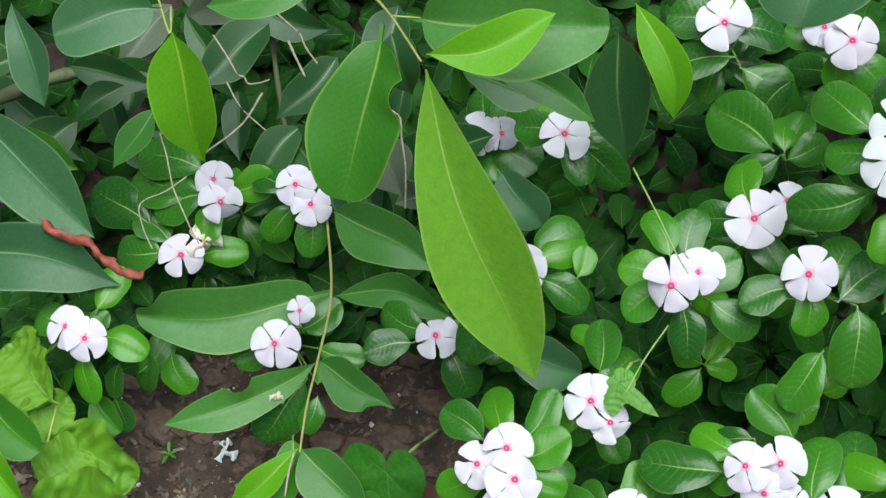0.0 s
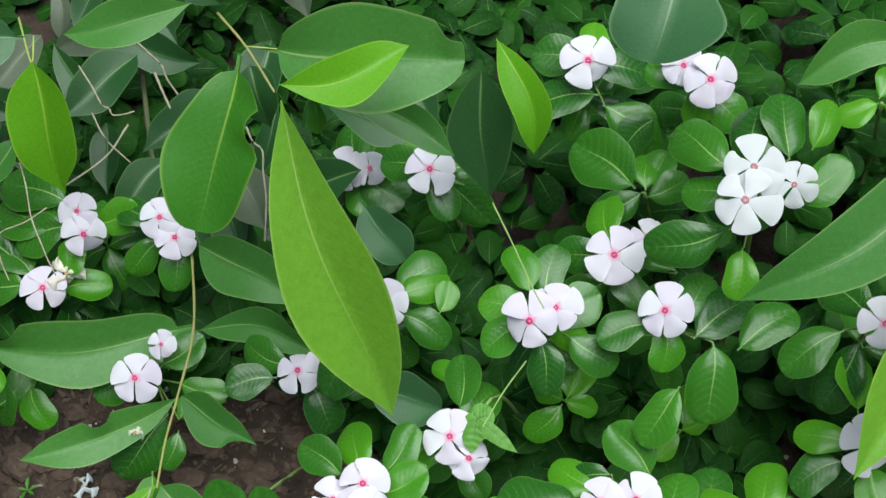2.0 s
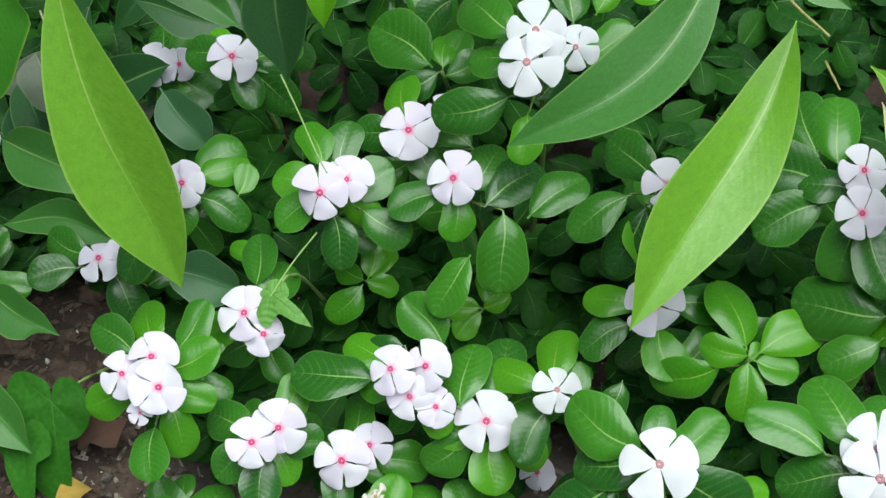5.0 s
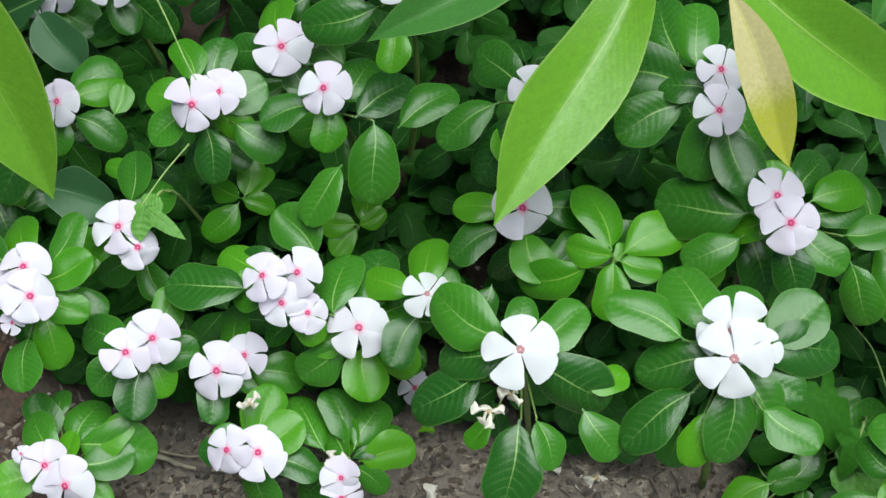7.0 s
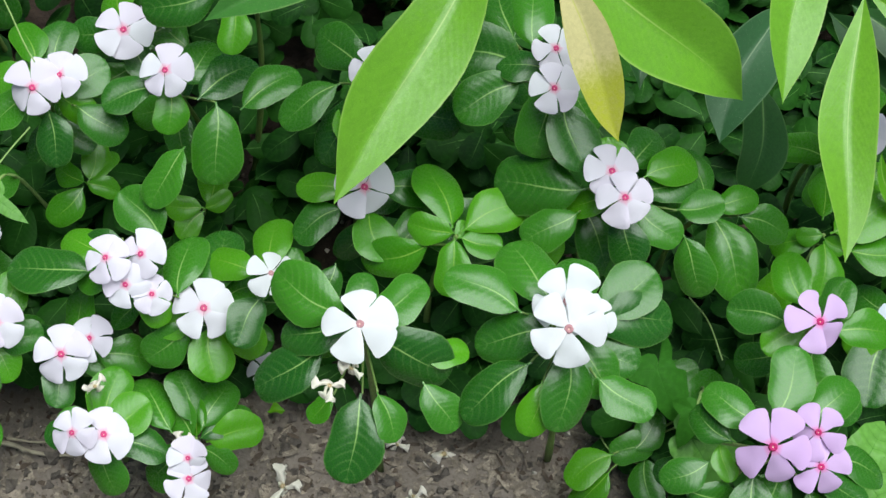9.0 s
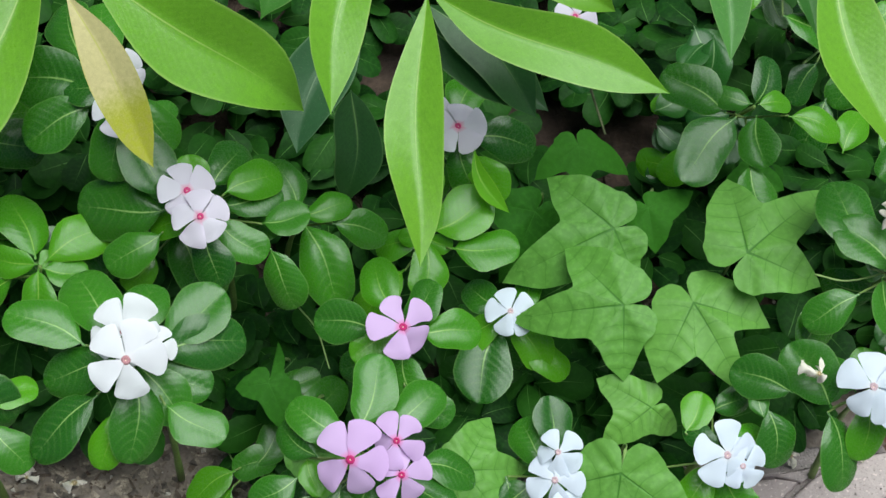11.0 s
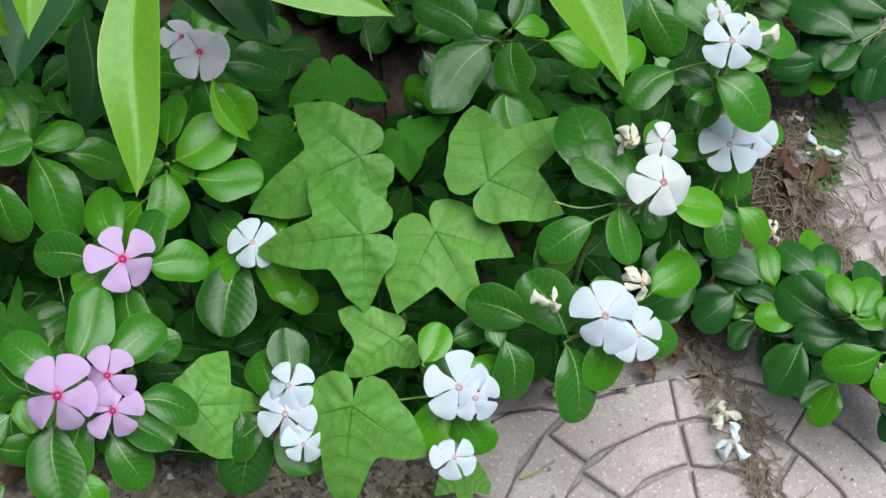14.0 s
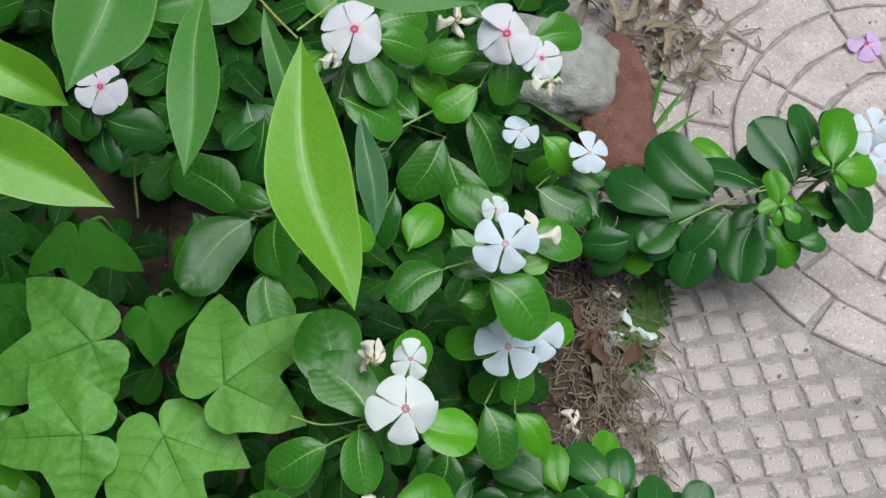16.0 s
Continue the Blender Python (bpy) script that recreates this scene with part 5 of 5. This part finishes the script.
shoot(0.809, 0.345, 0.158, 'd',
      [(2, -4, 36, 62, 'l')],
      [(-5, -12, -100, 20), (2, -21, -20, 41), (58, -74, 29, 34), (110, -16, -110, 44), (91, -66, 179, 33), (117, -78, 172, 32), (117, -93, -108, 23), (121, -78, -24, 16), (91, -101, -148, 35), (-1, -1, -53, 16), (2, -22, -82, 33), (61, -81, -45, 28), (97, -4, -66, 41), (90, -77, 121, 27), (104, -88, 220, 26), (110, -94, -76, 19), (127, -84, -76, 15), (77, -111, -191, 31)])
shoot(0.576, 0.051, 0.058, 'm',
      [],
      [(20, 7, 45, 45), (-31, -13, -144, 31), (-23, -24, -142, 39), (35, -16, -162, 30), (-12, -12, 56, 32), (6, -8, -172, 31), (31, 21, 115, 35), (12, 44, 16, 23), (19, -30, -10, 36), (-12, -31, -57, 22)])
shoot(0.648, 0.025, 0.038, 'm',
      [],
      [(0, 4, -128, 25), (4, 8, -37, 30), (-12, 11, -139, 30)])
shoot(1.138, 0.033, 0.113, 'y',
      [],
      [(-2, 0, 104, 28), (6, 5, 67, 22), (2, 0, 35, 16), (18, -6, 67, 18), (-1, -2, 7, 24)])
shoot(1.172, 0.007, 0.118, 'y',
      [],
      [(-2, 2, 88, 25), (0, 4, 71, 33), (-3, -1, -131, 22), (-5, -14, -131, 27), (1, -3, -37, 19), (-32, -6, -160, 25)])
shoot(1.275, 0.280, 0.123, 'y',
      [],
      [(-3, -1, 100, 23), (-2, -1, -167, 15), (2, -2, -44, 14), (0, -1, 29, 10), (-1, -3, -99, 11)])
shoot(1.314, 0.302, 0.133, 'y',
      [],
      [(-1, 1, 72, 43), (-3, 2, 114, 16), (1, 0, 9, 18), (2, -2, 1, 29), (0, -2, -44, 14)])

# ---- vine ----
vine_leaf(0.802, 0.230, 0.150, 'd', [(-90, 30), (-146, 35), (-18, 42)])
vine_leaf(0.814, 0.148, 0.163, 'l', [(-159, 76), (135, 54), (-69, 37)])
vine_leaf(0.812, 0.087, 0.162, 'l', [(-179, 70), (129, 53), (-94, 46)])
vine_leaf(0.858, 0.085, 0.164, 'l', [(-67, 62), (-20, 48), (-122, 53)])
vine_leaf(0.893, 0.105, 0.190, 'l', [(38, 75), (95, 55), (-27, 48)])
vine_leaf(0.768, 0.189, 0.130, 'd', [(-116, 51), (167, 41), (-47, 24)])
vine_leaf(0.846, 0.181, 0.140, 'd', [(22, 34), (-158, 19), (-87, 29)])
vine_leaf(0.797, -0.024, 0.140, 'l', [(-101, 66), (-169, 50), (-39, 52)])
vine_leaf(0.828, 0.033, 0.120, 'l', [(-146, 37), (148, 37), (-40, 26)])
vine_leaf(0.700, -0.006, 0.120, 'l', [(1, 45), (56, 40), (-51, 41)])
vine_leaf(0.873, -0.027, 0.040, 'l', [(-92, 30), (-144, 23), (-39, 23)])
vine_leaf(0.121, 0.158, 0.170, 'l', [(-35, 33), (14, 12), (-95, 22)])
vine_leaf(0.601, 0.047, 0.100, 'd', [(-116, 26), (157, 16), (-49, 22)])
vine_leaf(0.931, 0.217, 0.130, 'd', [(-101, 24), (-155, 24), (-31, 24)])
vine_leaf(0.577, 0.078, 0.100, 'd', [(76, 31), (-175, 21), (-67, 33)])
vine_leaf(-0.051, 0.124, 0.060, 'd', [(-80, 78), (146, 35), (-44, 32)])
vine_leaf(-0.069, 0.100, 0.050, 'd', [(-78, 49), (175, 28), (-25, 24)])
vine_leaf(0.600, 0.038, 0.080, 'l', [(-16, 44), (71, 27), (-56, 39)])


# ---- undergrowth: many lower leaves that fill the bed ----
def undergrowth():
    """Leaves just below the tops of the shoots, and hardly any near the soil."""
    r = random.Random(21)
    tops = [(q[0], q[1], q[2]) for q in TOPS]
    shapes = [blade(oval(0.295 + 0.016 * k, 0.57), 8, 6, 0.2, 0.28, 0.06, k, 0.02, 0.4) for k in range(4)]
    arrays = [(np.array(v), np.array(f), np.array(uv)) for v, f, uv in shapes]
    vs, fs, uvs, total = [], [], [], 0
    for _ in range(1500):
        x = r.uniform(-0.75, 1.16)
        y = front(x) + r.random() ** 1.15 * (0.85 - front(x))
        hollow = any((x - a) ** 2 + (y - b) ** 2 < 0.040 ** 2 for a, b in HOLLOWS) or (y < 0.40 and noise.noise((x * 11, y * 11, 4)) > 0.22)
        if x < 0.0 and y > 0.29 and r.random() < 0.3:
            continue
        deep = min(1.0, (y - front(x)) / 0.12)
        near = [(t[2], 1 / ((t[0] - x) ** 2 + (t[1] - y) ** 2 + 0.0006) ** 1.5) for t in tops]
        crown = sum(a * b for a, b in near) / sum(b for _, b in near)
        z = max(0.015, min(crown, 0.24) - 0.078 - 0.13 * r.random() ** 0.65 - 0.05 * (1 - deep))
        if hollow:
            if r.random() < 0.3:
                continue
            z = r.uniform(0.012, 0.042)
        turn = r.uniform(0, 6.28)
        for k in range(r.randint(5, 8)):
            a = turn + k * 2.4 + r.uniform(-.3, .3)
            size = r.uniform(0.024, 0.042)
            d = Vector((math.cos(a), math.sin(a), r.uniform(-0.35, 0.45))).normalized()
            n = Vector((r.uniform(-.6, .6), -0.35 + r.uniform(-.6, .6), 1))
            n = (n - d * n.dot(d)).normalized()
            c = n.cross(d)
            v, f, uv = arrays[r.randrange(4)]
            o = np.array((x, y, z + 0.004 * k)) + np.array(d) * 0.006
            m = np.array((d, c, n)) * size
            w = v @ m + o
            if w[:, 2].min() < 0.002:
                w[:, 2] += 0.002 - w[:, 2].min()
            vs.append(w)
            fs.append(f + total)
            uvs.append(uv)
            total += len(v)
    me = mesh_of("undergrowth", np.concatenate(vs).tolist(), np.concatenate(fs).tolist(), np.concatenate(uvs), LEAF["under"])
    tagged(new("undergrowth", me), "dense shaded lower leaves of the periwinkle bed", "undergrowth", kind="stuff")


undergrowth()


# ---- paving ----
paving = tagged(new("pavement", sheet("pavement", 0.86, 4.2, -3.0, 3.4, 4, 4, lambda a, b: -0.0016 if a > 0.861 else -0.006, GROUT)), "pinkish patterned concrete paving with dusty joints", "paving", kind="structure")


def slab(points, height=0.0, soft=0.0022):
    """A low stone with rounded upper edges."""
    c = Vector((sum(p[0] for p in points) / len(points), sum(p[1] for p in points) / len(points)))
    n = len(points)
    vs, fs = [], []
    for inset, z in ((0, -0.008), (0, height - soft), (soft * 0.5, height - soft * 0.25), (soft * 1.3, height)):
        for p in points:
            q = Vector(p[:2])
            q = q + (c - q).normalized() * inset
            vs.append((q.x, q.y, z))
    for j in range(3):
        for k in range(n):
            fs.append((j * n + k, j * n + (k + 1) % n, (j + 1) * n + (k + 1) % n, (j + 1) * n + k))
    fs.append(tuple(range(3 * n, 4 * n)))
    return mesh_of("paving_stone", vs, fs, None, STONE, False)


def rings(cx, cy, radii, counts, shift, inside, held):
    r = random.Random(int(cx * 1000))
    gap = 0.0014
    for i in range(len(radii) - 1):
        r0, r1 = radii[i] + gap, radii[i + 1] - gap
        for k in range(counts[i]):
            a0 = 2 * math.pi * (k + shift[i]) / counts[i] + gap / r1
            a1 = 2 * math.pi * (k + 1 + shift[i]) / counts[i] - gap / r1
            pts = [(cx + r1 * math.cos(a0 + (a1 - a0) * q / 5), cy + r1 * math.sin(a0 + (a1 - a0) * q / 5)) for q in range(6)]
            pts += [(cx + max(r0, .002) * math.cos(a1 + (a0 - a1) * q / 5), cy + max(r0, .002) * math.sin(a1 + (a0 - a1) * q / 5)) for q in range(6)]
            if any(inside(*p) for p in pts):
                pts = [held(*p) for p in pts]
                pts = [(a + r.gauss(0, 0.0011), b + r.gauss(0, 0.0011)) for a, b in pts]
                child("paving_stone", slab(pts, r.uniform(-0.0005, 0.0008)), paving)


SEAM, ALONG = Vector((1.033, 0.055)), Vector((0.988, 0.153))
ACROSS = Vector((-ALONG.y, ALONG.x))
FAN = Vector((1.461, 0.4056))


def v_of(x, y):
    """How far a place lies beyond the seam between the slabs."""
    return (Vector((x, y)) - SEAM).dot(ACROSS)


rings(1.040, -0.092, [0.0, 0.038, 0.0755, 0.111, 0.149, 0.187, 0.225, 0.263], [4, 6, 8, 9, 11, 13, 15], [0.02, 0.53, 0.04, 0.30, 0.81, 0.32, 0.83], lambda x, y: x > 0.875 and v_of(x, y) < -0.004 and y > -0.4,
      lambda x, y: tuple(Vector((max(x, 0.868), y)) - ACROSS * max(0.0, v_of(x, y) + 0.002)))
rings(FAN.x, FAN.y, [0.0, 0.024, 0.060, 0.096, 0.132, 0.168, 0.206], [3, 4, 6, 8, 10, 12], [0.3, 0.1, 0.6, 0.26, 0.05, 0.62], lambda x, y: x > 1.16, lambda x, y: (max(x, 1.15), y))
rings(FAN.x - 0.0001, FAN.y, [0.206, 0.244, 0.281], [14, 16], [0.3, 0.1], lambda x, y: x > 1.16 and y > 0.40, lambda x, y: (max(x, 1.15), max(y, 0.392)))
STEP_U, STEP_V, FIRST = Vector((0.0250, 0.0038)), Vector((-0.0044, 0.0220)), Vector((1.2522, 0.1595))
rs = random.Random(8)
SQUARES = [slab([(a + rs.gauss(0, 0.0008), b + rs.gauss(0, 0.0008)) for a, b in ((-.0102, -.0090), (0, -.0093), (.0102, -.0090), (.0105, 0), (.0102, .0090), (0, .0093), (-.0102, .0090), (-.0105, 0))], 0.0005 * (k % 3) - 0.0008, 0.0030) for k in range(9)]
for i in range(-6, 19):
    for j in range(-7, 12):
        at = FIRST + STEP_U * i + STEP_V * j + ACROSS * (0.004 if j > 0 else 0.0)
        if at.x < 1.168 or at.y > 0.385 or v_of(*at) < 0.012 or (at - FAN).length < 0.221:
            continue
        child("paving_stud", rs.choice(SQUARES), paving, Matrix.Translation((at.x + rs.uniform(-.0007, .0007), at.y + rs.uniform(-.0007, .0007), -0.0005)) @ Matrix.Rotation(math.atan2(STEP_U.y, STEP_U.x) + rs.uniform(-.05, .05), 4, "Z"))


# ---- dirt between the bed and the paving ----
def dirt(x, y):
    inside = max(0.0, min(1.0, (v_of(x, y) + 0.004 + 0.012 * noise.noise((x * 40, y * 40, 1))) / 0.03, (1.178 - x + 0.01 * noise.noise((x * 35, y * 35, 5))) / 0.02))
    inside = max(inside, min(1.0, (y - front(x) - 0.035) / 0.03, (1.12 - x) / 0.02))
    return -0.012 + 0.013 * inside + (0.005 * noise.noise((x * 45, y * 45, 0)) + 0.002 * noise.noise((x * 160, y * 160, 2))) * inside


tagged(new("soil_patch", sheet("soil_patch", 0.85, 1.20, 0.06, 0.95, 110, 250, dirt, SOIL)), "bare brown dirt between the bed and the paving", "soil", kind="structure")


def dirt_place(r):
    x, y = r.uniform(1.0, 1.18), r.uniform(0.12, 0.50)
    return x, y, max(-0.002, dirt(x, y))


scatter("dirt_crumbs", "loose crumbs on the bare dirt", "soil crumbs", 1500, dirt_place, crumb, CRUMB, 12)
scatter("dirt_litter", "brown scraps of dead leaves on the dirt", "litter", 900, dirt_place, root, LITTER, 13)


# ---- stones at the end of the bed ----
def rough_block(name, place, size, turn, material, label, category, seed, round_it):
    bm = bmesh.new()
    bmesh.ops.create_icosphere(bm, subdivisions=5, radius=1)
    for v in bm.verts:
        d = v.co.normalized()
        r = (abs(d.x) ** round_it + abs(d.y) ** round_it + abs(d.z) ** round_it) ** (-1 / round_it)
        v.co = Vector([c * r * s / 2 for c, s in zip(d, size)])
        v.co += noise.noise_vector(v.co * 30 + Vector((seed, 0, 0))) * 0.007 + noise.noise_vector(v.co * 90) * 0.003 + noise.noise_vector(v.co * 300) * 0.001
    me = bpy.data.meshes.new(name)
    bm.to_mesh(me)
    me.polygons.foreach_set("use_smooth", [True] * len(me.polygons))
    me.materials.append(material)
    ob = tagged(new(name, me), label, category)
    ob.matrix_world = pose(*place, 0, 0, turn)
    return ob


def fallen(x, y, z, size, spin, kind):
    """A flower that has dropped to the ground."""
    root = Vector((x, y, z))
    ob = thing("fallen_flower", root, {"e": "withered cream flower lying on the ground", "f": "crumpled white flower fallen on the paving", "b": "fallen white flower lying on the paving", "p": "fallen lilac petals lying on the paving", "l": "fallen blush-pink flower caught under the leaves"}[kind], "fallen flower", "fallen flowers")
    flower(ob, Matrix.Translation(-root), root + Vector((0, 0, 0.006)), Vector((rng.uniform(-.3, .3), -0.2, 1)), size, spin, kind)


rough_block("stone", (1.142, 0.467, 0.030), (0.11, 0.085, 0.075), -15, ROCK, "rounded grey stone at the edge of the bed", "stone", 3, 3.0)
rough_block("brick", (1.194, 0.444, 0.014), (0.062, 0.137, 0.044), -176, BRICK, "broken weathered red brick beside the paving", "brick", 9, 5.0)
for x, y, size, spin, kind in ((1.063, 0.013, 0.026, 0.4, "e"), (1.066, -0.009, 0.025, 0.9, "f"), (1.189, 0.247, 0.030, 1.0, "f"), (1.195, 0.292, 0.018, 2.0, "e"), (1.175, 0.279, 0.018, 0.3, "e"),
                               (1.135, 0.169, 0.024, 0.2, "e"), (1.426, 0.525, 0.034, 0.7, "p"), (0.435, 0.061, 0.032, 0.5, "e"), (0.321, 0.032, 0.03, 1.1, "e"), (0.401, 0.068, 0.018, 1.7, "e"),
                               (0.414, 0.025, 0.018, 0.1, "e"), (-0.195, 0.149, 0.018, 0.6, "f"), (0.95, 0.049, 0.018, 0.6, "e"), (1.001, 0.045, 0.012, 0.6, "e")):
    fallen(x, y, 0.013 if 1.05 < x < 1.08 else 0.001 if x > 0.9 else lumps(x, y), size * (0.78 if kind == "e" else 1.0), spin, kind)


# ---- grass blades and dry leaves by the bricks ----
def grass_blade(base, tip, width):
    base, tip = Vector(base), Vector(tip)
    d = tip - base
    size = d.length
    d.normalize()
    n = Vector((0, -0.6, 0.8))
    n = (n - d * n.dot(d)).normalized()
    v, f, uv = blade(lance(width / size, 0.3), 8, 2, 0.1, 0.3, 0.02, 3)
    tagged(new("grass_blade", mesh_of("grass_blade", v, f, uv, TREE["green"])), "narrow green blade of grass by the brick", "grass", "grass blades").matrix_world = basis(d * size, n.cross(d) * size, n * size, base)


for k in range(9):
    a = 0.5 + k * 0.31
    grass_blade((1.20 + 0.008 * (k % 3), 0.40 + 0.006 * (k % 4), 0.0), (1.20 + 0.075 * math.cos(a), 0.41 + 0.05 * math.sin(a), 0.03 + 0.012 * (k % 3)), 0.0022)


def dry_leaf(x, y, size, spin, z=0.004, material=LITTER, half=0.16):
    v, f, uv = blade(lance(half, 0.2), 8, 4, -0.3, 0.7, 0.4, int(x * 1000))
    tagged(new("dry_leaf", mesh_of("dry_leaf", v, f, uv, material)), "curled brown dead leaf on the ground", "dead leaf", "dead leaves").matrix_world = pose(x, y, z, 0, -8, spin) @ Matrix.Scale(size, 4)


dry_leaf(-0.040, 0.112, 0.045, 25, 0.012, DEADLEAF, 0.34)
dry_leaf(-0.05, 0.070, 0.034, 15, 0.006, YELLOWLEAF, 0.30)
fallen(0.302, 0.114, 0.02, 0.03, 0.4, "l")
dry_leaf(0.318, 0.092, 0.014, 200, 0.006, TREE["lime"], 0.3)


def stick(points, radius, material, label):
    v, f = tube(points, radius, radius * 0.5)
    v = [p + noise.noise_vector(p * 160) * radius * 0.5 for p in v]
    tagged(new("stick", mesh_of("stick", v, f, None, material)), label, "stick", "sticks")


stick([(0.092, 0.055, 0.004), (0.118, 0.058, 0.005), (0.142, 0.051, 0.005), (0.170, 0.050, 0.003)], 0.0024, STEM["dry"], "weathered grey-brown stick lying on the soil")
stick([(0.120, 0.063, 0.003), (0.140, 0.060, 0.004), (0.155, 0.062, 0.003)], 0.0012, STEM["dry"], "thin weathered stick lying on the soil")
stick([(0.9155, -0.0185, 0.002), (0.928, -0.014, 0.003), (0.942, -0.006, 0.003)], 0.0009, STEM["tendril"], "thin green stalk lying on the paving")


def seedling(x, y):
    """A tiny weed with two pairs of narrow leaves."""
    ob = thing("seedling", (x, y, lumps(x, y)), "tiny green weed seedling on the bare soil", "seedling")
    v, f = tube([(0, 0, 0), (0.001, 0, 0.006), (0, 0, 0.012)], 0.0006, 0.0004, 5)
    child("stem", mesh_of("stem", v, f, None, STEM["green"]), ob)
    for k in range(5):
        v, f, uv = blade(lance(0.14), 8, 4, 0.2, 0.3, 0.05, k)
        child("leaf", mesh_of("seedling_leaf", v, f, uv, TREE["green"]), ob, Matrix.Translation((0, 0, 0.010)) @ Matrix.Rotation(0.4 + k * 1.35, 4, "Z") @ Matrix.Rotation(-0.35, 4, "Y") @ Matrix.Scale(0.008 + 0.003 * (k % 2), 4))


seedling(-0.236, 0.138)
rl = random.Random(4)
for x, y, spread, count in ((1.25, 0.54, 0.030, 14), (1.155, 0.225, 0.020, 22), (-0.14, 0.14, 0.07, 10), (1.05, 0.07, 0.016, 8), (0.6, 0.08, 0.1, 8)):
    for _ in range(count):
        dry_leaf(x + rl.gauss(0, spread), y + rl.gauss(0, spread), rl.uniform(0.010, 0.026), rl.uniform(0, 360), rl.uniform(0.003, 0.009), rl.choice((LITTER, DEADLEAF, DEADLEAF)), rl.uniform(0.10, 0.26))
for _ in range(70):
    s = rl.random()
    dry_leaf(1.223 + 0.026 * s + rl.gauss(0, 0.022), 0.544 + -0.054 * s + rl.gauss(0, 0.02), rl.uniform(0.014, 0.034), rl.uniform(0, 360), rl.uniform(0.003, 0.012), rl.choice((TANLEAF, TANLEAF, LITTER)), rl.uniform(0.07, 0.15))
